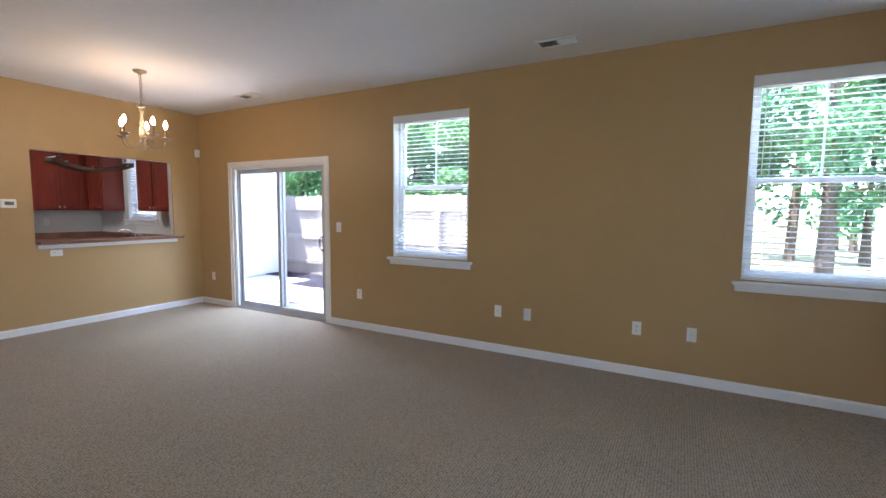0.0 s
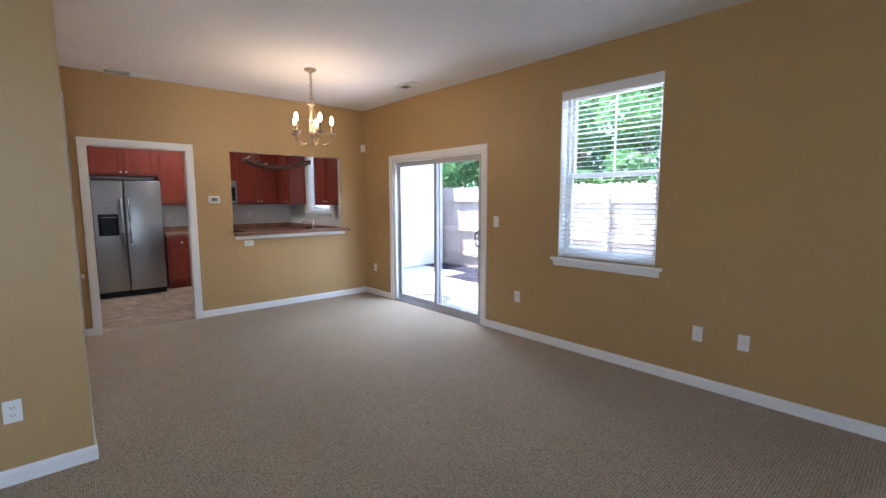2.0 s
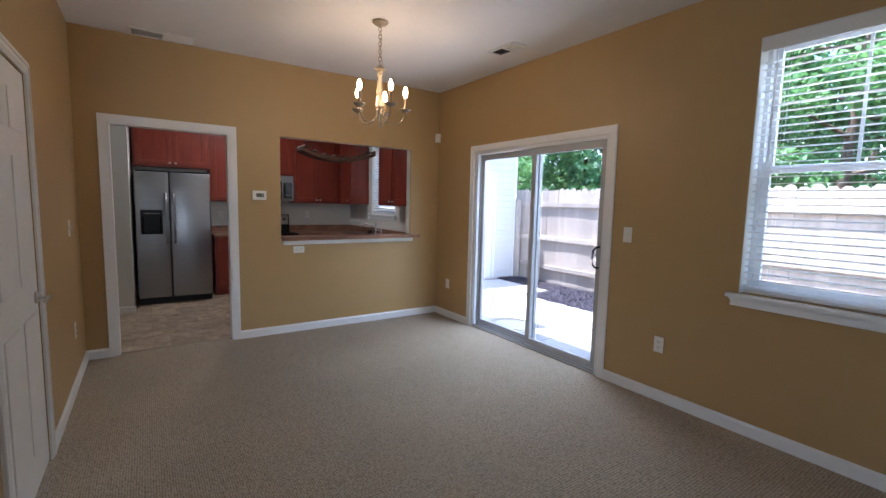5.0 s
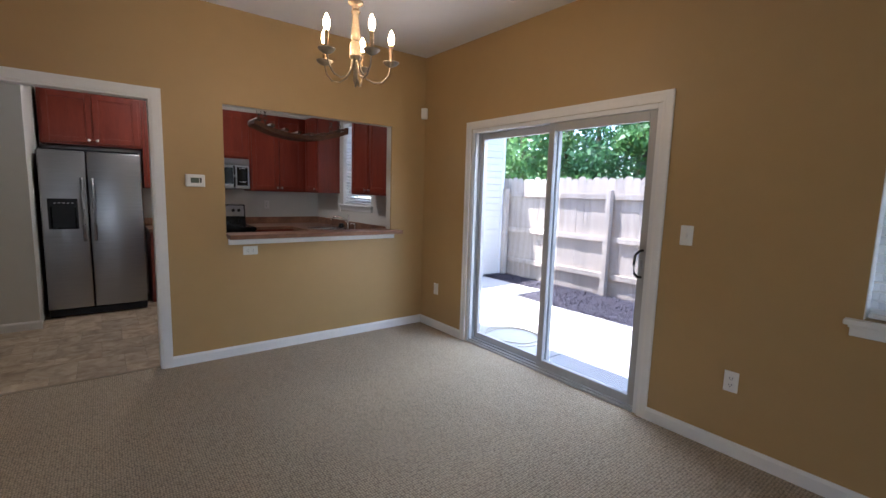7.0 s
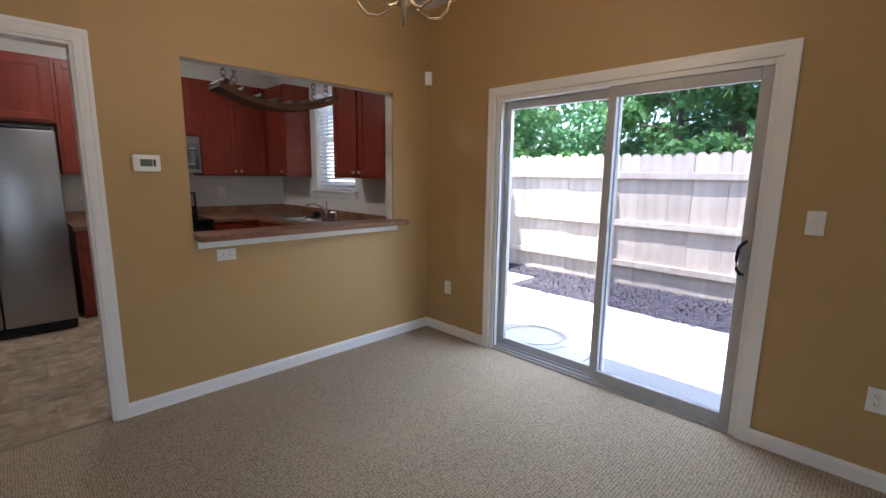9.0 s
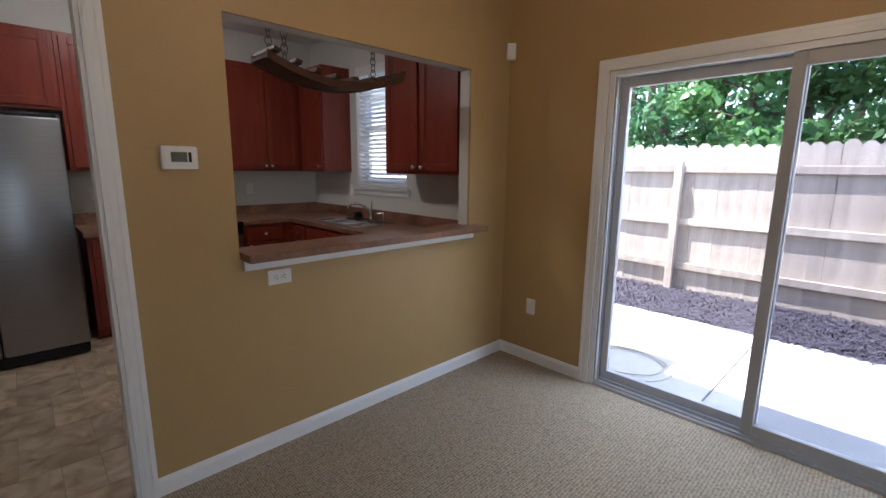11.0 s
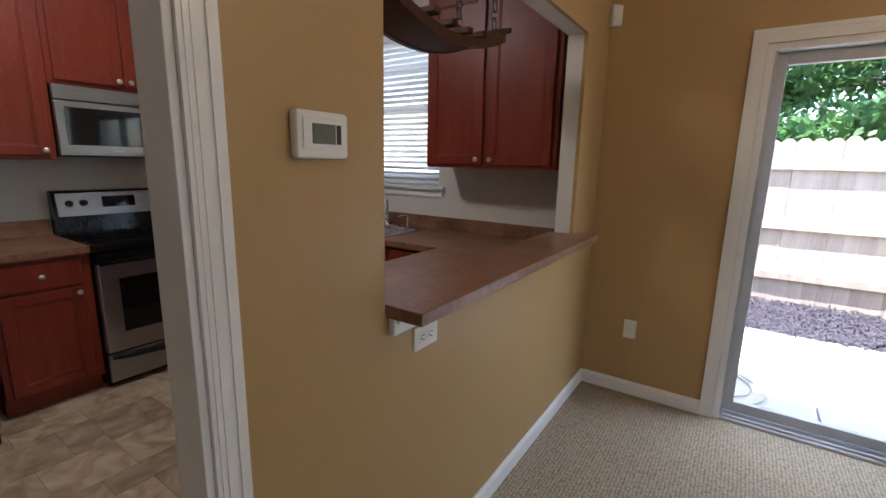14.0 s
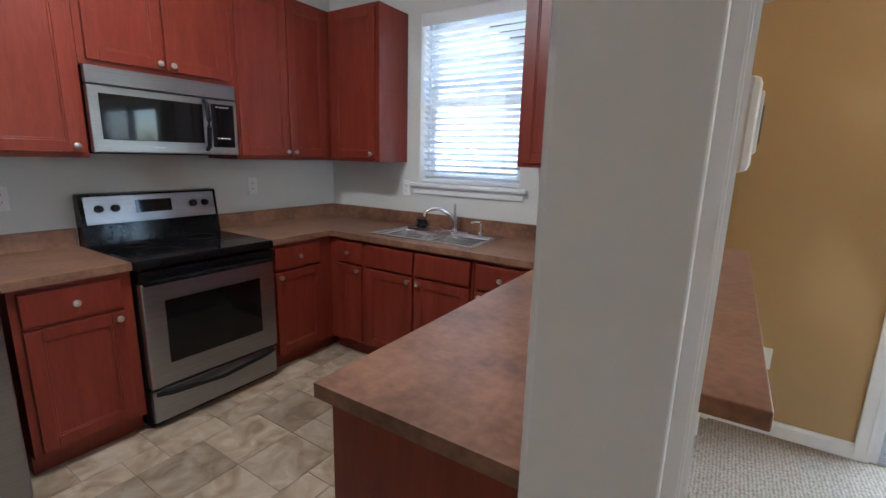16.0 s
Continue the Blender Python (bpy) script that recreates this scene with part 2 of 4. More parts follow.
def vinyl_mat():
    """Stone-look vinyl tile, each tile its own tone, with veins."""
    m, nt, p = nodes_of("stone_vinyl_tile")
    n, l = nt.nodes, nt.links
    co = n.new("ShaderNodeTexCoord")
    oi = n.new("ShaderNodeObjectInfo")
    ad = n.new("ShaderNodeVectorMath")
    ad.operation = "ADD"
    ml = n.new("ShaderNodeMath")
    ml.operation = "MULTIPLY"
    ml.inputs[1].default_value = 37.0
    l.new(oi.outputs["Random"], ml.inputs[0])
    l.new(co.outputs["Object"], ad.inputs[0])
    l.new(ml.outputs[0], ad.inputs[1])
    t = n.new("ShaderNodeTexNoise")
    t.inputs["Scale"].default_value, t.inputs["Detail"].default_value, t.inputs["Distortion"].default_value = 6.5, 8, 1.2
    l.new(ad.outputs[0], t.inputs[0])
    r = n.new("ShaderNodeValToRGB")
    e = r.color_ramp.elements
    e[0].position, e[0].color = 0.30, (0.23, 0.165, 0.105, 1)
    e[1].position, e[1].color = 0.70, (0.50, 0.42, 0.315, 1)
    k = e.new(0.47)
    k.color = (0.36, 0.275, 0.185, 1)
    l.new(t.outputs[0], r.inputs[0])
    hs = n.new("ShaderNodeHueSaturation")
    mr = n.new("ShaderNodeMapRange")
    mr.inputs[3].default_value, mr.inputs[4].default_value = 0.82, 1.2
    l.new(oi.outputs["Random"], mr.inputs[0])
    l.new(mr.outputs[0], hs.inputs["Value"])
    l.new(r.outputs[0], hs.inputs["Color"])
    l.new(hs.outputs[0], p.inputs["Base Color"])
    p.inputs["Roughness"].default_value = 0.42
    bp = n.new("ShaderNodeBump")
    bp.inputs["Strength"].default_value, bp.inputs["Distance"].default_value = 0.15, 0.004
    l.new(t.outputs[0], bp.inputs["Height"])
    l.new(bp.outputs[0], p.inputs["Normal"])
    return m


VINYL = vinyl_mat()
GROUT = mat("vinyl_joint", (0.30, 0.25, 0.19), (0.24, 0.20, 0.15), scale=10, rough=0.7)

# ---- mesh helpers ----


def add_box(bm, a, b, bevel=0.0):
    lo = [min(p, q) for p, q in zip(a, b)]
    hi = [max(p, q) for p, q in zip(a, b)]
    size = [max(h - q, 1e-4) for h, q in zip(hi, lo)]
    m = Matrix.LocRotScale([(p + q) / 2 for p, q in zip(lo, hi)], None, size)
    vs = bmesh.ops.create_cube(bm, size=1.0, matrix=m)["verts"]
    bevel = min(bevel, min(size) * 0.45)
    if bevel > 0:
        es = {e for v in vs for e in v.link_edges}
        bmesh.ops.bevel(bm, geom=list(es), offset=bevel, segments=2, affect="EDGES", profile=0.5)


def add_cyl(bm, a, b, r1, r2=None, seg=16):
    a, b = Vector(a), Vector(b)
    r2 = r1 if r2 is None else r2
    d = b - a
    m = Matrix.Translation((a + b) / 2) @ d.to_track_quat("Z", "Y").to_matrix().to_4x4()
    bmesh.ops.create_cone(bm, cap_ends=True, segments=seg, radius1=r1, radius2=r2, depth=d.length, matrix=m)


def add_lathe(bm, prof, seg=20, m=Matrix()):
    """Turns (radius, height) pairs round z."""
    rings = []
    for r, z in prof:
        rings.append([bm.verts.new(m @ Vector((max(r, 1e-4) * math.cos(i * 2 * math.pi / seg), max(r, 1e-4) * math.sin(i * 2 * math.pi / seg), z)))
                      for i in range(seg)])
    for p, q in zip(rings, rings[1:]):
        for i in range(seg):
            bm.faces.new((p[i], p[(i + 1) % seg], q[(i + 1) % seg], q[i]))


def add_tube(bm, pts, r, seg=8):
    """A round tube along points; r is one radius or one a point."""
    pts = [Vector(p) for p in pts]
    rings = []
    for i, p in enumerate(pts):
        d = (pts[min(i + 1, len(pts) - 1)] - pts[max(i - 1, 0)]).normalized()
        q = d.to_track_quat("Z", "Y")
        ri = r[i] if isinstance(r, (list, tuple)) else r
        rings.append([bm.verts.new(p + q @ Vector((ri * math.cos(k * 2 * math.pi / seg), ri * math.sin(k * 2 * math.pi / seg), 0))) for k in range(seg)])
    for p, q in zip(rings, rings[1:]):
        for k in range(seg):
            bm.faces.new((p[k], p[(k + 1) % seg], q[(k + 1) % seg], q[k]))
    bm.faces.new(rings[0])
    bm.faces.new(rings[-1])


def done(name, bm, material, parent=None, smooth=False, m=None):
    bmesh.ops.recalc_face_normals(bm, faces=bm.faces[:])
    me = bpy.data.meshes.new(name)
    bm.to_mesh(me)
    bm.free()
    me.materials.append(material)
    if smooth:
        for p in me.polygons:
            p.use_smooth = True
        me.set_sharp_from_angle(angle=radians(40))
    ob = new(name, me)
    if parent:
        ob.parent = parent
    if m is not None:
        ob.matrix_basis = m
    return ob


def box(name, a, b, material, parent=None, bevel=0.0):
    bm = bmesh.new()
    add_box(bm, a, b, bevel)
    return done(name, bm, material, parent)


def boxes(name, spans, material, parent=None, bevel=0.0):
    bm = bmesh.new()
    for a, b in spans:
        add_box(bm, a, b, bevel)
    return done(name, bm, material, parent)


def cyl(name, a, b, r, material, parent=None, r2=None, seg=16):
    bm = bmesh.new()
    add_cyl(bm, a, b, r, r2, seg)
    return done(name, bm, material, parent, smooth=True)


def tube(name, pts, r, material, parent=None, seg=8):
    bm = bmesh.new()
    add_tube(bm, pts, r, seg)
    return done(name, bm, material, parent, smooth=True)


def base(name, m, label, category, group="", kind=""):
    e = new(name)
    e.matrix_basis = m
    return tagged(e, label, category, group, kind)


def struct(ob, label, category):
    return tagged(ob, label, category, kind="structure")


# ---- plan ----
W = 4.25          # window wall, inner face (runs along x)
X = -6.445        # wall with the kitchen door and pass-through, dining face
XK = -6.552       # the same wall, kitchen face
XB = -9.43        # kitchen back wall
YL = 0.594        # short dining wall with the closet door
XC = -3.47        # its corner towards the living room
H = 2.85          # ceiling
E_IN, S_IN = 3.0, -2.6
WO = W + 0.18     # outer face of the window wall
DOOR_Y0, DOOR_Y1, DOOR_H = 0.822, 1.782, 2.085
PT_Y0, PT_Y1, PT_Z0, PT_Z1 = 2.267, 3.845, 1.03, 2.105
SL_X0, SL_X1, SL_H = -5.672, -3.876, 2.046
WIN = [(-2.847, -1.90, 0.918, 2.502), (0.505, 1.465, 0.918, 2.502)]
KWIN = (-8.48, -7.64, 1.25, 2.46)

# floors and ground
ground = struct(box("ground", (-300, -300, -0.6), (300, 300, -0.2), GRASS), "sparse lawn with brown leaf litter", "ground")
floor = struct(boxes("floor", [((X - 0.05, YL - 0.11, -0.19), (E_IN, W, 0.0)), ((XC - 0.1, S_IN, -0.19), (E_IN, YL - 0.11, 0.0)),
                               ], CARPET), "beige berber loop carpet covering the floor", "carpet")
kfloor = struct(box("floor_kitchen", (XB, -1.2, -0.19), (X - 0.05, W, -0.004), GROUT), "stone-look vinyl tile kitchen floor", "floor")
struct(box("trim_threshold", (X - 0.075, DOOR_Y0, -0.003), (X - 0.045, DOOR_Y1, 0.006), mat("threshold_strip", (0.30, 0.24, 0.17), scale=10, rough=0.5), bevel=0.002),
       "thin tan seam strip between carpet and vinyl", "threshold")
ceiling = struct(box("ceiling", (XB - 0.2, S_IN - 0.2, H), (E_IN + 0.2, WO, H + 0.06), CEIL), "flat white painted ceiling", "ceiling")

# window wall: dining side tan, kitchen side off-white
def pierced(name, x0, x1, y0, y1, z0, z1, holes, material):
    """A wall along x with rectangular holes (x0, x1, z0, z1)."""
    spans, at = [], x0
    for a, b, c, d in sorted(holes):
        spans.append(((at, y0, z0), (a, y1, z1)))
        if c > z0 + 0.001:
            spans.append(((a, y0, z0), (b, y1, c)))
        spans.append(((a, y0, d), (b, y1, z1)))
        at = b
    spans.append(((at, y0, z0), (x1, y1, z1)))
    return boxes(name, spans, material)


XS = X - 0.02
struct(pierced("wall_north", XS, E_IN, W, WO, -0.19, H, [(SL_X0, SL_X1, 0.0, SL_H), *WIN], TAN), "tan painted wall with windows and sliding door", "wall")
struct(pierced("wall_north_kitchen", XB - 0.15, XS, W, WO, -0.19, H, [KWIN], OFFWHITE), "off-white kitchen wall with window", "wall")
# wall between dining room and kitchen: tan skin and off-white core
def west(name, x0, x1, y_from, material):
    return boxes(name, [((x0, y_from, 0), (x1, DOOR_Y0, H)), ((x0, DOOR_Y0, DOOR_H), (x1, DOOR_Y1, H)), ((x0, DOOR_Y1, 0), (x1, PT_Y0, H)),
                        ((x0, PT_Y0, 0), (x1, PT_Y1, PT_Z0)), ((x0, PT_Y0, PT_Z1), (x1, PT_Y1, H)), ((x0, PT_Y1, 0), (x1, W, H))], material)


struct(west("wall_west", XS, X, YL - 0.11, TAN), "tan painted wall with doorway and pass-through", "wall")
struct(west("wall_west_kitchen", XK, XS, -1.2, OFFWHITE), "off-white kitchen face of the pass-through wall", "wall")
# closet block
CD0, CD1 = -4.66, -3.85
struct(pierced("wall_closet", X, XC, YL - 0.11, YL, 0, H, [(CD0, CD1, 0.0, 2.045)], TAN), "short tan dining wall with a closet door", "wall")
struct(box("wall_corner", (XC - 0.11, S_IN, 0), (XC, YL - 0.11, H), TAN), "tan wall return at the living room corner", "wall")
struct(box("wall_south", (XC - 0.11, S_IN - 0.15, 0), (E_IN + 0.15, S_IN, H), TAN), "plain tan wall closing the living room", "wall")
# end wall, with two openings added out of view for the fill lamps
ES = [((E_IN, S_IN, 0), (E_IN + 0.18, WO, 0.918)), ((E_IN, S_IN, 2.502), (E_IN + 0.18, WO, H)), ((E_IN, S_IN, 0.918), (E_IN + 0.18, -1.78, 2.502)),
      ((E_IN, -0.82, 0.918), (E_IN + 0.18, -0.43, 2.502)), ((E_IN, 0.53, 0.918), (E_IN + 0.18, WO, 2.502))]
struct(boxes("wall_east", ES, TAN), "unseen tan end wall with two window openings added for light", "wall")
struct(box("wall_back_kitchen", (XB - 0.15, -1.2, -0.19), (XB, W, H), OFFWHITE), "off-white kitchen back wall", "wall")
struct(box("wall_south_kitchen", (XB - 0.15, -1.35, -0.19), (XS, -1.2, H), OFFWHITE), "plain off-white kitchen end wall", "wall")
struct(box("wall_fridge_return", (XB, -1.2, -0.003), (-8.22, 0.915, H), OFFWHITE), "off-white wall return beside the refrigerator", "wall")

# baseboards with a stepped top
def baseboard(name, a, b, out, material=TRIM, h=0.085):
    """From a to b along a wall; out is the unit vector into the room."""
    a, b, o = Vector((*a, 0)), Vector((*b, 0)), Vector((*out, 0))
    bm = bmesh.new()
    prof = [(0, 0), (0.014, 0), (0.014, h - 0.018), (0.009, h - 0.008), (0.005, h), (0, h)]
    ra = [bm.verts.new(a + o * d + Vector((0, 0, z))) for d, z in prof]
    rb = [bm.verts.new(b + o * d + Vector((0, 0, z))) for d, z in prof]
    k = len(prof)
    for i in range(k):
        bm.faces.new((ra[i], ra[(i + 1) % k], rb[(i + 1) % k], rb[i]))
    bm.faces.new(ra)
    bm.faces.new(rb)
    return struct(done(name, bm, material), "white painted baseboard", "baseboard")


CW = 0.066  # casing width
baseboard("baseboard", (SL_X1 + CW, W), (E_IN, W), (0, -1))
baseboard("baseboard", (X + 0.014, W), (SL_X0 - CW, W), (0, -1))
baseboard("baseboard", (X, DOOR_Y1 + CW), (X, W), (1, 0))
baseboard("baseboard", (X, YL), (X, DOOR_Y0 - CW), (1, 0))
baseboard("baseboard", (X + 0.014, YL), (CD0 - CW, YL), (0, 1))
baseboard("baseboard", (CD1 + CW, YL), (XC, YL), (0, 1))
baseboard("baseboard", (XC, S_IN), (XC, YL + 0.014), (1, 0))
baseboard("baseboard", (-8.22, -1.2), (-8.22, 0.93), (1, 0))
baseboard("baseboard", (E_IN, S_IN), (E_IN, W), (-1, 0))
baseboard("baseboard", (XC, S_IN), (E_IN, S_IN), (0, 1))

# door casings: flat outer band, step, inner bead
def casing(name, m, w, h, cw=CW):
    """Casing round an opening w wide and h high; local x along the wall, -y into the room."""
    bm = bmesh.new()
    for d0, d1, t in ((0.0, 0.009, 0.0105), (0.009, 0.016, 0.0125), (0.016, 0.021, 0.0105), (0.021, 0.045, 0.0125), (0.045, 0.061, 0.0165), (0.061, cw, 0.0145)):
        add_box(bm, (-d1, -t, 0), (-d0, 0, h + d1))
        add_box(bm, (w + d0, -t, 0), (w + d1, 0, h + d1))
        add_box(bm, (-d0, -t, h + d0), (w + d0, 0, h + d1))
    ob = done(name, bm, TRIM)
    ob.matrix_basis = m
    return struct(ob, "white moulded door casing", "trim")


casing("trim_slider", pose(SL_X0, W, 0), SL_X1 - SL_X0, SL_H)
casing("trim_kitchen_door", pose(X, DOOR_Y0, 0, 0, 0, 90), DOOR_Y1 - DOOR_Y0, DOOR_H)
casing("trim_kitchen_door_inside", pose(XK, DOOR_Y1, 0, 0, 0, -90), DOOR_Y1 - DOOR_Y0, DOOR_H)
struct(boxes("trim_kitchen_jamb", [((XK, DOOR_Y0, 0), (X, DOOR_Y0 + 0.016, DOOR_H)), ((XK, DOOR_Y1 - 0.016, 0), (X, DOOR_Y1, DOOR_H)),
                                   ((XK, DOOR_Y0 + 0.016, DOOR_H - 0.016), (X, DOOR_Y1 - 0.016, DOOR_H))], TRIM, bevel=0.002), "white painted door jamb lining", "trim")
casing("trim_closet_door", pose(CD1, YL, 0, 0, 0, 180), CD1 - CD0, 2.045)

# closet door, closed, six panels and a lever
cd = base("door_closet", pose(CD1, YL - 0.004, 0, 0, 0, 180), "closed white panelled closet door with nickel lever", "door", kind="structure")
cw_ = CD1 - CD0
boxes("leaf", [((0.004, 0.0, 0.01), (cw_ - 0.004, 0.035, 2.04))], TRIM, cd, 0.003)
pan = []
for a, b in ((0.11, cw_ / 2 - 0.05), (cw_ / 2 + 0.05, cw_ - 0.11)):
    for c, d in ((0.2, 0.85), (1.02, 1.62), (1.74, 1.92)):
        pan.append(((a, -0.006, c), (b, 0.002, d)))
boxes("raised_panel", pan, TRIM, cd, 0.005)
tagged(tube("lever", [(cw_ - 0.07, 0, 0.92), (cw_ - 0.07, -0.05, 0.92), (cw_ - 0.085, -0.058, 0.92), (cw_ - 0.19, -0.055, 0.918)], 0.009, NICKEL, cd), "satin nickel lever handle")
cyl("rose", (cw_ - 0.07, 0.002, 0.92), (cw_ - 0.07, -0.01, 0.92), 0.032, NICKEL, cd)

# sliding glass door
sd = base("door_patio", pose(SL_X0, W, 0), "white two-panel sliding glass patio door, closed", "door", kind="structure")
sw_ = SL_X1 - SL_X0
FT = 0.035
boxes("frame", [((0, 0.004, 0), (FT, 0.14, SL_H)), ((sw_ - FT, 0.004, 0), (sw_, 0.14, SL_H)), ((FT, 0.004, SL_H - FT), (sw_ - FT, 0.14, SL_H))], VINYLW, sd, 0.003)
boxes("track", [((FT, 0.0, 0.0), (sw_ - FT, 0.14, 0.018)), ((FT, 0.012, 0.018), (sw_ - FT, 0.018, 0.034)), ((FT, 0.064, 0.018), (sw_ - FT, 0.070, 0.036)),
                ((FT, 0.120, 0.018), (sw_ - FT, 0.128, 0.036))], ALU, sd, 0.002)
boxes("jamb_channel", [((FT, 0.01, 0.02), (FT + 0.012, 0.02, SL_H - FT)), ((FT, 0.06, 0.02), (FT + 0.012, 0.07, SL_H - FT)),
                       ((FT, 0.118, 0.02), (FT + 0.02, 0.128, SL_H - FT))], ALU, sd, 0.001)


def sash(name, x0, x1, z0, z1, y, t, st, rail, parent, material=VINYLW):
    """A glazed sash: stiles, rails and a pane."""
    s = new(name)
    s.parent = parent
    boxes("stile", [((x0, y, z0), (x0 + st, y + t, z1)), ((x1 - st, y, z0), (x1, y + t, z1)), ((x0 + st, y, z0), (x1 - st, y + t, z0 + rail)),
                    ((x0 + st, y, z1 - rail), (x1 - st, y + t, z1))], material, s, 0.004)
    g = box("pane", (x0 + st - 0.004, y + t / 2 - 0.003, z0 + rail - 0.004), (x1 - st + 0.004, y + t / 2 + 0.003, z1 - rail + 0.004), GLASS, s)
    g.visible_shadow = False
    return s


sash("fixed_panel", FT + 0.012, 0.955, 0.036, SL_H - FT, 0.075, 0.04, 0.048, 0.06, sd, SLIDER_SHADED)
sp = sash("sliding_panel", 0.895, sw_ - FT - 0.001, 0.036, SL_H - FT, 0.022, 0.04, 0.055, 0.065, sd, SLIDER_SHADED)
scr = box("screen", (0.955, 0.128, 0.036), (sw_ - FT - 0.001, 0.129, SL_H - FT), SCREEN, sd)
scr.visible_shadow = False
tagged(scr, "fine grey insect screen")
tagged(tube("handle", [(sw_ - 0.065, 0.022, 0.93), (sw_ - 0.07, -0.012, 0.935), (sw_ - 0.085, -0.03, 0.96), (sw_ - 0.09, -0.032, 1.02), (sw_ - 0.085, -0.03, 1.08),
                       (sw_ - 0.07, -0.012, 1.105), (sw_ - 0.065, 0.022, 1.11)], 0.009, BLACKP, sp), "dark grey pull handle")
box("latch", (sw_ - 0.08, 0.012, 0.99), (sw_ - 0.055, 0.024, 1.05), ALU, sp, 0.003)

# double-hung windows with blinds
def window(name, label, x0, x1, z0, z1, lites, m=None):
    e = base(name, m or pose(x0, W, z0), label, "window", kind="structure")
    w, h = x1 - x0, z1 - z0
    f = 0.03
    boxes("frame", [((0, 0.10, 0), (f, 0.175, h)), ((w - f, 0.10, 0), (w, 0.175, h)), ((f, 0.10, 0), (w - f, 0.175, f)), ((f, 0.10, h - f), (w - f, 0.175, h))], VINYLW, e, 0.003)
    boxes("jamb_liner", [((0, 0.001, 0), (0.004, 0.10, h)), ((w - 0.004, 0.001, 0), (w, 0.10, h)), ((0.004, 0.001, h - 0.004), (w - 0.004, 0.10, h))], TRIM, e)
    mid = h * 0.5
    sash("lower_sash", f, w - f, f, mid + 0.02, 0.105, 0.03, 0.042, 0.045, e)
    up = sash("upper_sash", f, w - f, mid - 0.02, h - f, 0.138, 0.03, 0.042, 0.045, e)
    if lites:
        boxes("muntin", [((w / 2 - 0.008, 0.148, mid + 0.02), (w / 2 + 0.008, 0.158, h - f - 0.045)),
                         ((f + 0.042, 0.149, mid + (h / 2) * 0.5), (w - f - 0.042, 0.157, mid + (h / 2) * 0.5 + 0.016))], VINYLW, up)
    # stool and apron
    bm = bmesh.new()
    add_box(bm, (-0.062, -0.048, -0.03), (w + 0.062, 0.0, -0.002), 0.006)
    add_box(bm, (0.0, 0.0, -0.03), (w, 0.10, -0.002), 0.0)
    done("stool", bm, TRIM, e)
    boxes("apron", [((-0.04, -0.018, -0.085), (w + 0.04, 0, -0.03)), ((-0.046, -0.026, -0.045), (w + 0.046, -0.018, -0.03))], TRIM, e, 0.004)
    return e


window("window_1", "white double-hung window with stool and apron", *WIN[0], True)
window("window_2", "white double-hung window with stool and apron", *WIN[1], True)
window("window_3", "white double-hung kitchen window above the sink", *KWIN, True)
# two unseen windows added behind the camera, round the fill lamps
window("window_added_4", "white double-hung window added unseen in the end wall for light", 0, 0.96, 0.918, 2.502, True, pose(E_IN, -0.82, 0.918, 0, 0, -90))
window("window_added_5", "white double-hung window added unseen in the end wall for light", 0, 0.96, 0.918, 2.502, True, pose(E_IN, 0.53, 0.918, 0, 0, -90))


def blind(x0, x1, z0, z1, tilt, label):
    w, h = x1 - x0, z1 - z0
    e = base("window_blind", pose(x0, W, z0), label, "blind", group="window blinds")
    box("valance", (0.006, 0.004, h - 0.085), (w - 0.006, 0.018, h - 0.005), BLIND, e, 0.003)
    box("headrail", (0.01, 0.022, h - 0.045), (w - 0.01, 0.07, h - 0.006), BLIND, e)
    bm = bmesh.new()
    nseg = 3
    prof = [(-0.0245 + i * 0.049 / nseg, 0.0035 * (1 - (2 * i / nseg - 1) ** 2)) for i in range(nseg + 1)]
    top = [[bm.verts.new((xx, y, z + 0.0014)) for y, z in prof] for xx in (0.012, w - 0.012)]
    bot = [[bm.verts.new((xx, y, z - 0.0014)) for y, z in prof] for xx in (0.012, w - 0.012)]
    for i in range(nseg):
        bm.faces.new((top[0][i], top[0][i + 1], top[1][i + 1], top[1][i]))
        bm.faces.new((bot[0][i], bot[0][i + 1], bot[1][i + 1], bot[1][i]))
    for a, b in ((top, bot),):
        bm.faces.new((a[0][0], a[1][0], b[1][0], b[0][0]))
        bm.faces.new((a[0][-1], a[1][-1], b[1][-1], b[0][-1]))
    first = done("slat", bm, BLIND, e)
    first.visible_shadow = True
    count = int((h - 0.12) / 0.0435)
    for i in range(count):
        s = first if i == 0 else new("slat", first.data)
        s.parent = e
        s.matrix_basis = pose(0, 0.046, 0.045 + i * 0.0435, tilt + random.uniform(-1.2, 1.2), random.uniform(-0.12, 0.12), 0)
    box("bottom_rail", (0.012, 0.022, 0.006), (w - 0.012, 0.07, 0.026), BLIND, e, 0.004)
    bm = bmesh.new()
    for fx in (0.14, w - 0.14):
        for y in (0.021, 0.071):
            add_cyl(bm, (fx, y, 0.02), (fx, y, h - 0.05), 0.0011, seg=5)
    done("ladder_cord", bm, BLIND, e)
    tube("tilt_wand", [(0.09, 0.012, h - 0.08), (0.088, 0.012, h - 0.75)], 0.004, BLIND, e, 6)
    return e


blind(*WIN[0], 3, "white two-inch slat blind, lowered with slats open")
blind(*WIN[1], 3, "white two-inch slat blind, lowered with slats open")
blind(*KWIN, -24, "white slat blind lowered over the kitchen window, half closed")

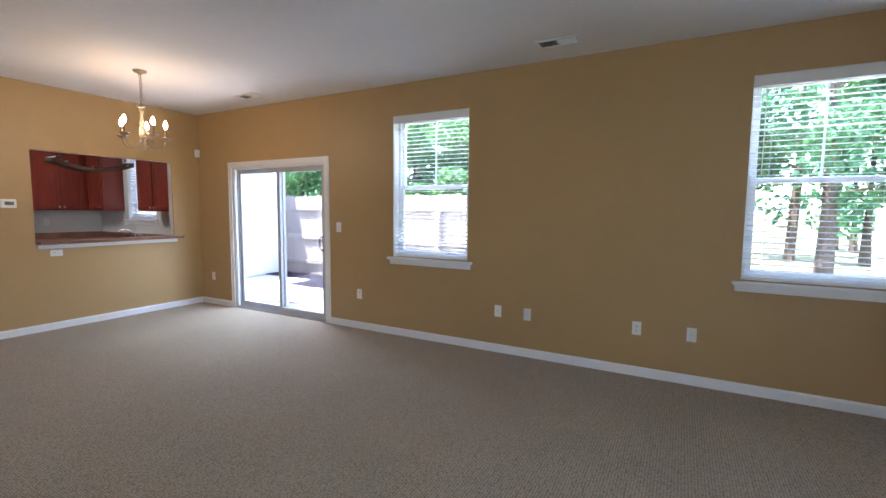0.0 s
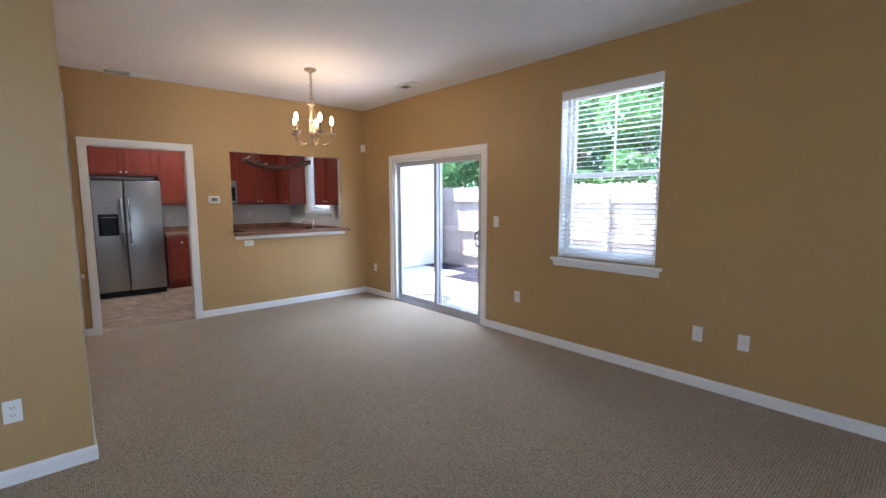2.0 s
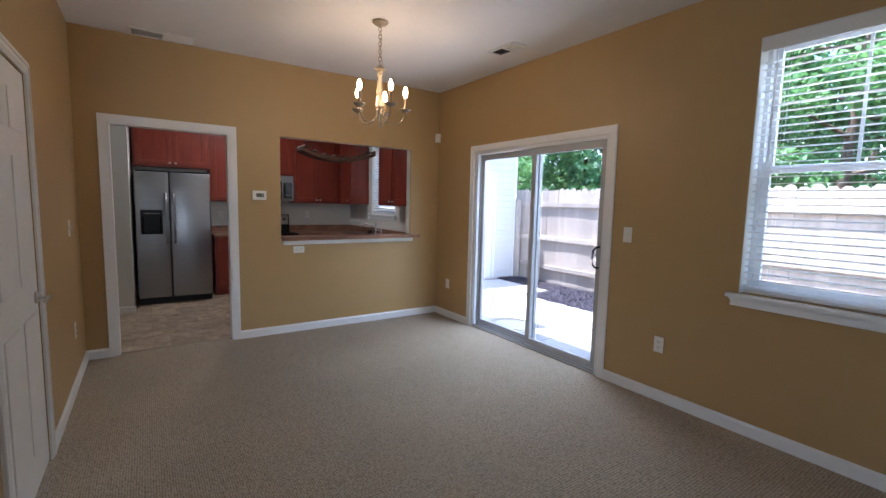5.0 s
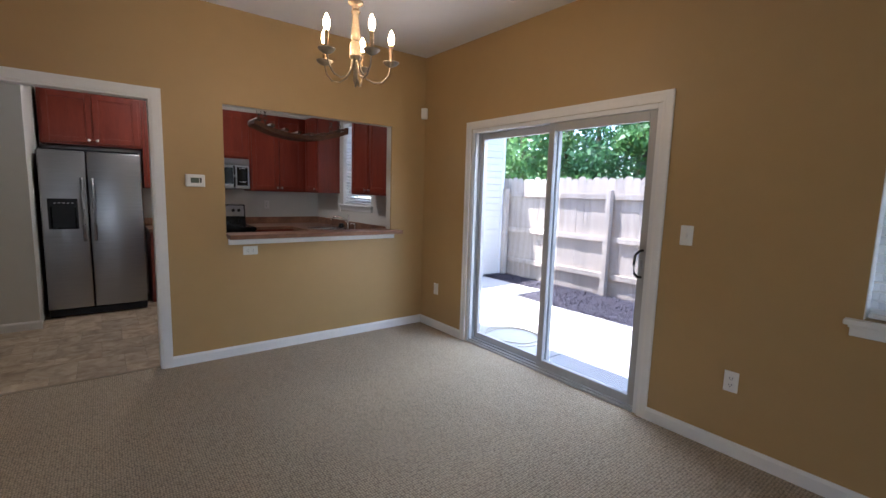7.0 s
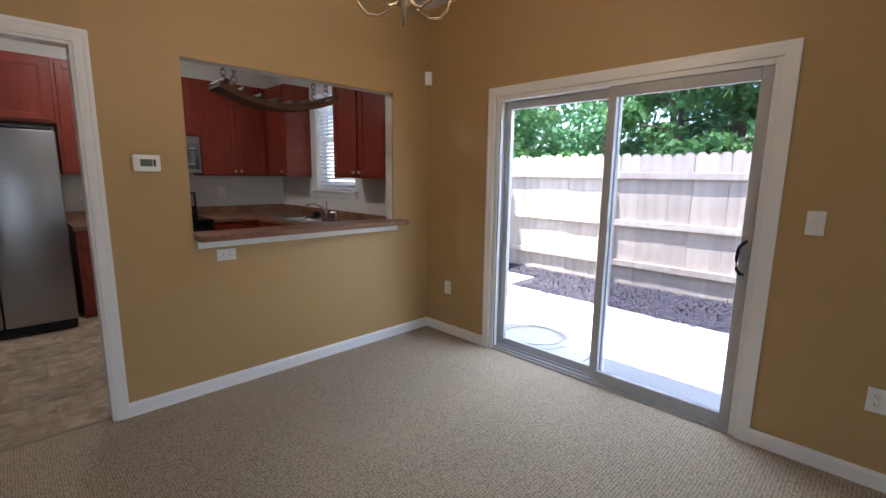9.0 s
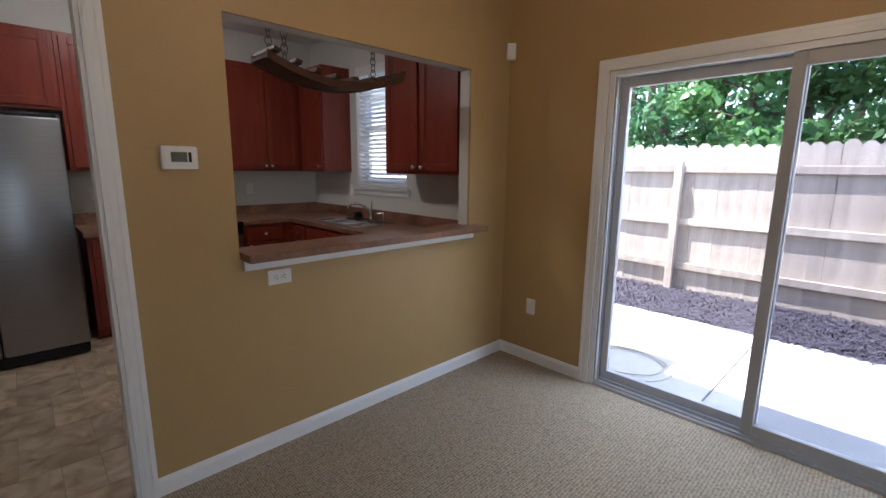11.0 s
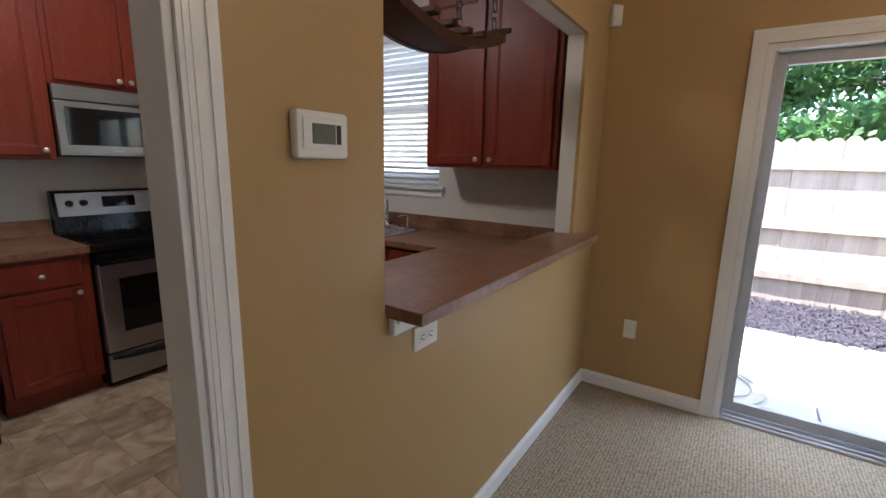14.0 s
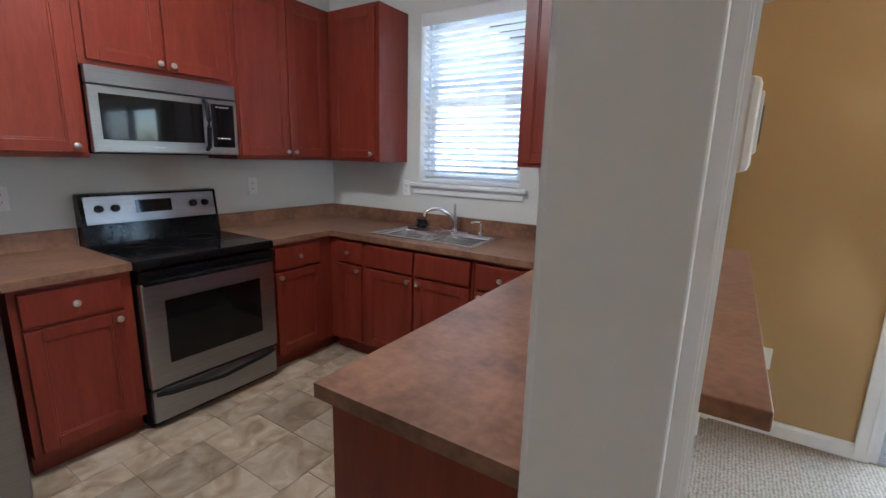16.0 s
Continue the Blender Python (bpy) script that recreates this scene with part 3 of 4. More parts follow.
# pass-through ledge
lg = base("trim_ledge", pose(X, PT_Y0, 1.055), "brown laminate bar ledge with white apron", "ledge", kind="structure")
bm = bmesh.new()
pl = PT_Y1 - PT_Y0
prof = [(XK - X - 0.03, 0.004), (0.122, 0.004), (0.122, pl + 0.075), (0.002, pl + 0.075), (0.002, pl - 0.004), (XK - X - 0.03, pl - 0.004)]
top = [bm.verts.new((px, py, 0)) for px, py in prof]
bot = [bm.verts.new((px, py, -0.037)) for px, py in prof]
bm.faces.new(top)
bm.faces.new(bot)
for i in range(6):
    bm.faces.new((top[i], top[(i + 1) % 6], bot[(i + 1) % 6], bot[i]))
bmesh.ops.bevel(bm, geom=bm.edges[:], offset=0.003, segments=2, affect="EDGES", profile=0.5)
done("ledge_top", bm, LAMINATE, lg)
boxes("apron", [((0.002, 0.012, -0.09), (0.022, pl + 0.03, -0.037)), ((0.022, 0.02, -0.055), (0.034, pl + 0.022, -0.037))], TRIM, lg, 0.004)

# ---- small wall fittings ----
def outlet(m, label="white duplex outlet plate on the wall", kind_="outlet"):
    """Local x along the wall, -y into the room, centred on its plate."""
    e = base("wall_outlet" if kind_ == "outlet" else "light_switch" if kind_ == "switch" else "cable_plate", m, label,
             "outlet" if kind_ == "outlet" else "switch" if kind_ == "switch" else "wall plate", group="wall plates")
    box("plate", (-0.037, -0.006, -0.06), (0.037, 0, 0.06), PLASTIC, e, 0.004)
    if kind_ == "outlet":
        for z in (-0.02, 0.02):
            so_ = box("socket", (-0.017, -0.0085, z - 0.0145), (0.017, -0.0055, z + 0.0145), PLASTIC, e, 0.003)
            for sx0 in (-0.0085, 0.006):
                box("slot", (sx0, -0.0095, z - 0.003), (sx0 + 0.0025, -0.008, z + 0.007), SLOT, so_)
            cyl("ground_hole", (0, -0.008, z - 0.008), (0, -0.0095, z - 0.008), 0.0025, SLOT, so_, seg=8)
    elif kind_ == "switch":
        box("rocker", (-0.006, -0.016, -0.011), (0.006, -0.005, 0.013), PLASTIC, e, 0.002)
    else:
        cyl("jack", (0, -0.005, 0), (0, -0.014, 0), 0.006, NICKEL, e, seg=10)
    return e


for x, k in ((-6.165, "plate"), (-3.347, "outlet"), (-1.545, "plate"), (-1.235, "plate"), (-0.235, "outlet"), (0.19, "plate")):
    outlet(pose(x, W, 0.43), "white duplex outlet plate on the tan wall" if k == "outlet" else "white blank cable plate on the tan wall", k)
outlet(pose(-3.665, W, 1.235), "white toggle light switch beside the patio door", "switch")
outlet(pose(X, 2.452, 0.910, 0, 90, 90) , "white duplex outlet set sideways under the ledge")
outlet(pose(XC, 0.279, 0.392, 0, 0, 90))
outlet(pose(-5.85, YL, 1.2, 0, 0, 180), "white toggle light switch on the dining wall", "switch")
outlet(pose(-5.85, YL, 0.42, 0, 0, 180))
outlet(pose(XB, 3.44, 1.2, 0, 0, 90), "white outlet over the kitchen counter")
outlet(pose(XB, 2.06, 1.19, 0, 0, 90), "white outlet over the kitchen counter")
outlet(pose(-8.6, W, 1.2), "white outlet beside the kitchen window")

th = base("thermostat", pose(X, 2.052, 1.487, 0, 0, 90), "white digital thermostat with grey display", "thermostat")
box("body", (-0.068, -0.028, -0.048), (0.068, 0, 0.048), PLASTIC, th, 0.008)
box("bezel", (-0.056, -0.031, -0.028), (0.05, -0.027, 0.034), PLASTIC, th, 0.002)
box("display", (-0.034, -0.0335, -0.018), (0.026, -0.030, 0.022), LCD, th, 0.001)
box("button", (0.03, -0.033, -0.018), (0.042, -0.030, 0.022), SLOT, th, 0.001)

ms = base("wall_sensor", pose(X + 0.035, W - 0.035, 2.275, 0, 0, 45), "small white wall sensor in the room corner", "sensor")
box("body", (-0.032, -0.02, -0.055), (0.032, 0.03, 0.055), PLASTIC, ms, 0.008)
box("lens", (-0.024, -0.026, -0.035), (0.024, -0.018, -0.005), PLASTIC, ms, 0.004)


def vent(cx, cy, lx, ly, label, rz=0, dark=SLOT):
    e = base("ceiling_vent", pose(cx, cy, H, 0, 0, rz), label, "vent", group="ceiling vents")
    t = 0.022
    boxes("frame", [((-lx / 2, -ly / 2, -0.012), (-lx / 2 + t, ly / 2, -0.001)), ((lx / 2 - t, -ly / 2, -0.012), (lx / 2, ly / 2, -0.001)),
                    ((-lx / 2 + t, -ly / 2, -0.012), (lx / 2 - t, -ly / 2 + t, -0.001)), ((-lx / 2 + t, ly / 2 - t, -0.012), (lx / 2 - t, ly / 2, -0.001)),
                    ((-0.006, -ly / 2 + t, -0.011), (0.006, ly / 2 - t, -0.002))], TRIM, e, 0.003)
    # thin toned sheet on the ceiling stands in for the shade inside the vent
    box("duct_shade", (-lx / 2 + t, -ly / 2 + t, -0.002), (lx / 2 - t, ly / 2 - t, -0.0005), dark, e)
    n = int((ly - 2 * t) / 0.021)
    bm = bmesh.new()
    for i in range(n):
        y = -ly / 2 + t + (i + 0.5) * (ly - 2 * t) / n
        for s in (-1, 1):
            a, b = (-lx / 2 + t, -0.006) if s < 0 else (0.006, lx / 2 - t)
            k = 0.008 if s < 0 else -0.001
            vs = [bm.verts.new(v) for v in ((a, y - k, -0.012), (b, y - k, -0.012), (b, y + k, -0.003), (a, y + k, -0.003))]
            bm.faces.new(vs)
    done("louver", bm, TRIM, e)
    return e


vent(-0.9, 3.82, 0.34, 0.17, "white louvred ceiling supply vent")
vent(-4.72, 3.84, 0.34, 0.17, "white louvred ceiling supply vent")
vent(-6.31, 1.26, 0.50, 0.2, "white return air grille on the ceiling", 90, ALU)

# ---- chandelier ----
ch = base("chandelier", pose(-4.87, 2.655, 0), "antique cream five-arm candle chandelier, lit, on a chain", "chandelier")
bm = bmesh.new()
add_lathe(bm, [(0.0, H - 0.001), (0.062, H - 0.001), (0.064, H - 0.008), (0.05, H - 0.022), (0.02, H - 0.034), (0.008, H - 0.045), (0.0, H - 0.047)], 24)
done("canopy", bm, CREAM, ch, True)


def chain(name, a, b, parent, material, link=0.034, r=0.0032):
    a, b = Vector(a), Vector(b)
    n = max(2, int((b - a).length / (link * 0.78)))
    q = (b - a).to_track_quat("Z", "Y")
    bm = bmesh.new()
    for i in range(n):
        c = a.lerp(b, (i + 0.5) / n)
        pts = []
        for k in range(13):
            t = k * 2 * math.pi / 12
            v = Vector((0.38 * link * math.cos(t), 0, 0.56 * link * math.sin(t)))
            if i % 2:
                v = Vector((0, v.x, v.z))
            pts.append(c + q @ v)
        add_tube(bm, pts, r, 5)
    return done(name, bm, material, parent, True)


chain("chain", (0, 0, 2.525), (0, 0, H - 0.045), ch, CREAM)
tube("cord", [(0.008, 0.0, H - 0.04), (0.016, 0.006, 2.72), (0.014, -0.006, 2.62), (0.035, 0.0, 2.55), (0.03, 0.012, 2.49)], 0.003, CREAM, ch, 6)
bm = bmesh.new()
add_lathe(bm, [(0.0, 2.585), (0.012, 2.58), (0.016, 2.565), (0.042, 2.555), (0.044, 2.545), (0.022, 2.53), (0.018, 2.515), (0.026, 2.50), (0.017, 2.485), (0.019, 2.44),
               (0.027, 2.38), (0.028, 2.36), (0.018, 2.345), (0.030, 2.335), (0.033, 2.30), (0.033, 2.27), (0.036, 2.262), (0.030, 2.25), (0.016, 2.235), (0.012, 2.15),
               (0.016, 2.135), (0.009, 2.115), (0.005, 2.095), (0.0, 2.09)], 20)
done("column", bm, CREAM, ch, True)
R_ARM = 0.205
for i in range(5):
    a = radians(-2 + 72 * i)
    c, s = math.cos(a), math.sin(a)
    pts = []
    for r, z in ((0.02, 2.245), (0.03, 2.19), (0.06, 2.145), (0.105, 2.125), (0.155, 2.135), (0.19, 2.175), (R_ARM, 2.235)):
        pts.append((r * c, r * s, z))
    tube("arm", pts, 0.0055, CREAM, ch)
    m = Matrix.Translation((R_ARM * c, R_ARM * s, 0))
    bm = bmesh.new()
    add_lathe(bm, [(0.0, 2.222), (0.012, 2.225), (0.034, 2.236), (0.047, 2.250), (0.046, 2.254), (0.03, 2.246), (0.016, 2.25), (0.0, 2.25)], 18, m)
    done("cup", bm, CREAM, ch, True)
    cyl("candle", (R_ARM * c, R_ARM * s, 2.25), (R_ARM * c, R_ARM * s, 2.345), 0.0115, CANDLE, ch, seg=12)
    bm = bmesh.new()
    add_lathe(bm, [(0.0, 2.345), (0.009, 2.348), (0.0145, 2.359), (0.018, 2.377), (0.0165, 2.396), (0.010, 2.414), (0.0035, 2.428), (0.0, 2.431)], 14, m)
    tagged(done("bulb", bm, BULB, ch, True), "lit candle bulb")
for part in ch.children:
    if not part.name.startswith(("canopy", "chain", "cord")):
        part.location.z -= 0.058

# ---- kitchen ----
def add_panel_door(bm, x0, x1, z0, z1, st=0.055, t=0.02):
    """A framed cabinet door with a recessed panel; its back lies on y = 0."""
    add_box(bm, (x0, -t, z0), (x0 + st, 0, z1), 0.003)
    add_box(bm, (x1 - st, -t, z0), (x1, 0, z1), 0.003)
    add_box(bm, (x0 + st, -t, z0), (x1 - st, 0, z0 + st), 0.003)
    add_box(bm, (x0 + st, -t, z1 - st), (x1 - st, 0, z1), 0.003)
    add_box(bm, (x0 + st - 0.001, -t + 0.009, z0 + st - 0.001), (x1 - st + 0.001, -0.001, z1 - st + 0.001))
    b = 0.009
    for p, q in (((x0 + st, z0 + st), (x0 + st + b, z1 - st)), ((x1 - st - b, z0 + st), (x1 - st, z1 - st)),
                 ((x0 + st + b, z0 + st), (x1 - st - b, z0 + st + b)), ((x0 + st + b, z1 - st - b), (x1 - st - b, z1 - st))):
        add_box(bm, (p[0], -t + 0.004, p[1]), (q[0], -0.002, q[1]), 0.002)


def add_knob(bm, x, z, y=-0.02):
    add_lathe(bm, [(0.0, 0.0), (0.007, 0.0), (0.005, 0.008), (0.007, 0.014), (0.0155, 0.02), (0.0155, 0.025), (0.008, 0.029), (0.0, 0.03)], 14,
              pose(x, y, z, 90, 0, 0))


def cabinet(name, m, w, d, z0, z1, fronts, label, group, toe=0.0, top=0.0):
    """fronts: (kind, x0, x1, z0, z1, knob x, knob z). Local -y is the front."""
    e = base(name, m, label, "cabinet", group)
    spans = [((0, 0, z0 + toe), (w, d, z1))]
    if toe:
        spans.append(((0, 0.06, 0.0), (w, d, toe)))
    boxes("body", spans, CHERRY, e, 0.002)
    for kind_, a, b, c, f, kx, kz in fronts:
        bm = bmesh.new()
        if kind_ == "door":
            add_panel_door(bm, a, b, c, f)
        else:
            add_box(bm, (a, -0.02, c), (b, 0, f), 0.006)
        front = done("door" if kind_ == "door" else "drawer_front", bm, CHERRY, e)
        if kx is not None:
            bm = bmesh.new()
            add_knob(bm, kx, kz)
            tagged(done("knob", bm, NICKEL, front, True), "satin nickel knob")
    return e


UZ0, UZ1 = 1.40, 2.475
UXF, UYF = XB + 0.33, W - 0.33
UP = "kitchen wall cabinets"
LOW = "kitchen base cabinets"
cabinet("wall_cabinet", pose(UXF, 0.95, 0, 0, 0, 90), 0.935, 0.33, 1.875, UZ1,
        [("door", 0.03, 0.462, 1.90, UZ1 - 0.03, 0.43, 1.93), ("door", 0.472, 0.905, 1.90, UZ1 - 0.03, 0.505, 1.93)],
        "cherry wall cabinet above the refrigerator, doors closed", UP)
cabinet("wall_cabinet", pose(UXF, 1.887, 0, 0, 0, 90), 0.456, 0.33, UZ0, UZ1, [("door", 0.03, 0.428, UZ0 + 0.025, UZ1 - 0.03, 0.40, UZ0 + 0.055)],
        "cherry single-door wall cabinet beside the microwave", UP)
cabinet("wall_cabinet", pose(UXF, 2.345, 0, 0, 0, 90), 0.776, 0.33, 1.84, UZ1,
        [("door", 0.03, 0.383, 1.865, UZ1 - 0.03, 0.355, 1.895), ("door", 0.393, 0.746, 1.865, UZ1 - 0.03, 0.421, 1.895)],
        "cherry two-door wall cabinet above the microwave", UP)
cabinet("wall_cabinet", pose(UXF, 3.123, 0, 0, 0, 90), W - 3.123, 0.33, UZ0, UZ1,
        [("door", 0.03, 0.40, UZ0 + 0.025, UZ1 - 0.03, 0.373, UZ0 + 0.055), ("door", 0.41, 0.745, UZ0 + 0.025, UZ1 - 0.03, 0.438, UZ0 + 0.055)],
        "cherry two-door corner wall cabinet", UP)
cabinet("wall_cabinet", pose(UXF + 0.002, UYF, 0), -8.60 - UXF - 0.002, 0.33, UZ0, UZ1,
        [("door", 0.05, -8.60 - UXF - 0.03, UZ0 + 0.025, UZ1 - 0.03, -8.60 - UXF - 0.058, UZ0 + 0.055)],
        "cherry single-door wall cabinet between corner and window", UP)
cabinet("wall_cabinet", pose(-7.52, UYF, 0), 0.922, 0.33, UZ0, UZ1,
        [("door", 0.03, 0.435, UZ0 + 0.025, UZ1 - 0.03, 0.405, UZ0 + 0.055), ("door", 0.475, 0.89, UZ0 + 0.025, UZ1 - 0.03, 0.505, UZ0 + 0.055)],
        "cherry two-door wall cabinet beside the kitchen window", UP)

CZ = 0.877
BXF, BYF = -8.82, 3.635
cabinet("base_cabinet", pose(BXF, 1.90, 0, 0, 0, 90), 0.446, 0.61, 0, CZ,
        [("drawer", 0.03, 0.398, 0.70, 0.85, 0.214, 0.775), ("door", 0.03, 0.398, 0.125, 0.685, 0.37, 0.655)],
        "cherry base cabinet with drawer beside the refrigerator", LOW, toe=0.1)
cabinet("base_cabinet", pose(BXF, 3.118, 0, 0, 0, 90), W - 3.118, 0.61, 0, CZ,
        [("drawer", 0.03, 0.40, 0.70, 0.85, 0.215, 0.775), ("door", 0.03, 0.40, 0.125, 0.685, 0.06, 0.655)],
        "cherry corner base cabinet beside the range", LOW, toe=0.1)
cabinet("base_cabinet", pose(BXF + 0.002, BYF, 0), 0.33, 0.61, 0, CZ,
        [("drawer", 0.08, 0.31, 0.70, 0.85, 0.195, 0.775), ("door", 0.08, 0.31, 0.125, 0.685, 0.285, 0.655)],
        "narrow cherry base cabinet with one drawer", LOW, toe=0.1)
cabinet("base_cabinet", pose(BXF + 0.334, BYF, 0), 0.86, 0.61, 0, CZ - 0.19,
        [("drawer", 0.02, 0.42, 0.70, 0.85, None, 0), ("drawer", 0.44, 0.84, 0.70, 0.85, None, 0), ("door", 0.02, 0.42, 0.125, 0.685, 0.39, 0.655),
         ("door", 0.44, 0.84, 0.125, 0.685, 0.47, 0.655)], "cherry sink base cabinet with two doors", LOW, toe=0.1)
box("rail", (0, 0.0, CZ - 0.19), (0.86, 0.02, CZ), CHERRY, bpy.data.objects["base_cabinet.003"])
cabinet("base_cabinet", pose(BXF + 1.196, BYF, 0), 0.36, 0.61, 0, CZ,
        [("drawer", 0.02, 0.34, 0.70, 0.85, 0.18, 0.775), ("door", 0.02, 0.34, 0.125, 0.685, 0.05, 0.655)],
        "cherry base cabinet between sink and peninsula", LOW, toe=0.1)
cabinet("base_cabinet", pose(-7.165, 3.63, 0, 0, 0, -90), 1.53, 0.61, 0, CZ,
        [("door", 0.64, 1.05, 0.125, 0.85, 1.02, 0.8), ("door", 1.06, 1.47, 0.125, 0.85, 1.09, 0.8)], "cherry peninsula cabinet with plain end panel", LOW, toe=0.1)

# counter tops, one thing, with upstand backs
ct = base("countertop", pose(0, 0, 0), "brown stone-look laminate countertop with backsplash", "countertop")
ct.location.z = CZ
TH = 0.038
SX0, SX1, SY0, SY1 = -8.50, -7.69, 3.70, 4.17
FY, FX = 3.60, -8.785
box("slab", (XB, 1.885, 0), (FX, 2.344, TH), LAMINATE, ct)
boxes("slab", [((XB, 3.117, 0), (FX, W, TH)), ((FX, FY, 0), (SX0 + 0.015, W, TH)),
               ((SX0 + 0.015, FY, 0), (SX1 - 0.015, SY0 + 0.015, TH)), ((SX0 + 0.015, SY1 - 0.015, 0), (SX1 - 0.015, W, TH)), ((SX1 - 0.015, FY, 0), (XK, W, TH)),
               ((-7.20, 2.076, 0), (XK, FY, TH))], LAMINATE, ct)
box("backsplash", (XB, 1.885, TH), (XB + 0.02, 2.344, TH + 0.1), LAMINATE, ct, 0.003)
boxes("backsplash", [((XB, 3.117, TH), (XB + 0.02, W, TH + 0.1)), ((XB + 0.02, W - 0.02, TH), (XK, W, TH + 0.1))], LAMINATE, ct, 0.003)

# sink
sk = base("kitchen_sink", pose(0, 0, CZ + TH), "stainless steel double-bowl sink set in the counter", "sink")
rz = 0.006
mx = (SX0 + SX1) / 2
bw0, bw1 = SY0 + 0.035, SY1 - 0.085
boxes("rim", [((SX0, SY0, 0.0005), (SX1, bw0, rz)), ((SX0, bw1, 0.0005), (SX1, SY1, rz)), ((SX0, bw0, 0.0005), (SX0 + 0.035, bw1, rz)), ((SX1 - 0.035, bw0, 0.0005), (SX1, bw1, rz)),
              ((mx - 0.02, bw0, 0.0005), (mx + 0.02, bw1, rz))], SINK, sk, 0.002)
for a, b in ((SX0 + 0.035, mx - 0.02), (mx + 0.02, SX1 - 0.035)):
    bm = bmesh.new()
    def ring(inset, z):
        return [bm.verts.new(v) for v in ((a + inset, bw0 + inset, z), (b - inset, bw0 + inset, z), (b - inset, bw1 - inset, z), (a + inset, bw1 - inset, z))]
    rs = [ring(0, 0.004), ring(0.008, -0.02), ring(0.014, -0.15), ring(0.045, -0.175)]
    for p, q in zip(rs, rs[1:]):
        for i in range(4):
            bm.faces.new((p[i], p[(i + 1) % 4], q[(i + 1) % 4], q[i]))
    bm.faces.new(rs[-1])
    bw = done("bowl", bm, SINK, sk, True)
    so = bw.modifiers.new("thick", "SOLIDIFY")
    so.thickness = 0.0015
    cyl("drain", ((a + b) / 2, (bw0 + bw1) / 2, -0.176), ((a + b) / 2, (bw0 + bw1) / 2, -0.172), 0.04, CHROME, sk)
fc = base("kitchen_faucet", pose(-8.07, SY1 - 0.035, CZ + TH + rz), "chrome single-lever kitchen faucet on the sink", "faucet")
box("deck_plate", (-0.12, -0.025, 0), (0.12, 0.025, 0.008), CHROME, fc, 0.004)
cyl("body", (0, 0, 0.006), (0, 0, 0.09), 0.024, CHROME, fc, r2=0.02)
tube("spout", [(0, 0, 0.05), (-0.02, -0.03, 0.12), (-0.07, -0.09, 0.165), (-0.12, -0.14, 0.165), (-0.145, -0.17, 0.145), (-0.15, -0.175, 0.115)], [0.016, 0.015, 0.013, 0.013, 0.013, 0.014], CHROME, fc, 10)
tube("lever", [(0, 0, 0.09), (-0.005, 0.005, 0.13), (-0.012, 0.012, 0.20)], [0.013, 0.009, 0.008], CHROME, fc, 8)
sdp = base("soap_dispenser", pose(-7.86, SY1 - 0.035, CZ + TH + rz), "chrome soap dispenser beside the faucet", "dispenser")
cyl("stem", (0, 0, 0), (0, 0, 0.075), 0.014, CHROME, sdp, r2=0.01)
tube("nozzle", [(0, 0, 0.07), (0, 0, 0.085), (-0.03, -0.03, 0.088), (-0.05, -0.05, 0.08)], 0.008, CHROME, sdp)
st_ = base("sink_strainer", pose(-8.40, SY1 + 0.01, CZ + TH + 0.006), "black rubber sink strainer lying by the sink", "strainer")
bm = bmesh.new()
add_lathe(bm, [(0, 0), (0.04, 0), (0.045, 0.012), (0.03, 0.02), (0.03, 0.04), (0.042, 0.046), (0.036, 0.055), (0.0, 0.055)], 18)
done("strainer", bm, BLACKP, st_, True)

# range
RY0, RW, RXF = 2.350, 0.762, -8.775
rg = base("kitchen_range", pose(RXF, RY0, 0, 0, 0, 90), "stainless steel electric range with black glass top", "range")
dp = RXF - XB
boxes("body", [((0.004, 0.03, 0.02), (RW - 0.004, dp - 0.005, 0.895))], BLACK, rg, 0.003)
box("drawer_panel", (0.012, 0.0, 0.045), (RW - 0.012, 0.03, 0.225), STEEL_H, rg, 0.006)
tube("drawer_handle", [(0.03, -0.002, 0.205), (0.10, -0.022, 0.198), (RW / 2, -0.034, 0.18), (RW - 0.10, -0.022, 0.198), (RW - 0.03, -0.002, 0.205)], 0.012, BLACKP, rg, 8)
od = box("oven_door", (0.008, -0.015, 0.24), (RW - 0.008, 0.03, 0.80), STEEL_H, rg, 0.008)
tagged(box("oven_window", (0.11, -0.019, 0.36), (RW - 0.11, -0.014, 0.70), DARKGLASS, od, 0.004), "dark oven glass")
box("top_panel", (0.008, -0.016, 0.80), (RW - 0.008, 0.03, 0.862), BLACK, rg, 0.006)
tube("door_handle", [(0.03, -0.012, 0.80), (0.045, -0.052, 0.812), (RW / 2, -0.066, 0.815), (RW - 0.045, -0.052, 0.812), (RW - 0.03, -0.012, 0.80)], 0.014, BLACK, rg, 10)
box("cooktop", (-0.001, -0.02, 0.868), (RW + 0.001, dp - 0.06, 0.918), BLACK, rg, 0.012)
BURN = mat("burner_grey", (0.10, 0.10, 0.10), scale=20, rough=0.2)
for bx, by, r in ((0.2, 0.17, 0.11), (0.56, 0.17, 0.08), (0.2, 0.43, 0.08), (0.56, 0.43, 0.10)):
    bm = bmesh.new()
    add_lathe(bm, [(r - 0.004, 0.9182), (r - 0.004, 0.9188), (r, 0.9188), (r, 0.9182)], 32, pose(bx, by, 0))
    done("burner_ring", bm, BURN, rg)
bm = bmesh.new()
prof = [(dp - 0.10, 0.905), (dp - 0.085, 1.02), (dp - 0.06, 1.195), (dp - 0.02, 1.20), (dp - 0.004, 1.18), (dp - 0.004, 0.905)]
ra = [bm.verts.new((0.0, y, z)) for y, z in prof]
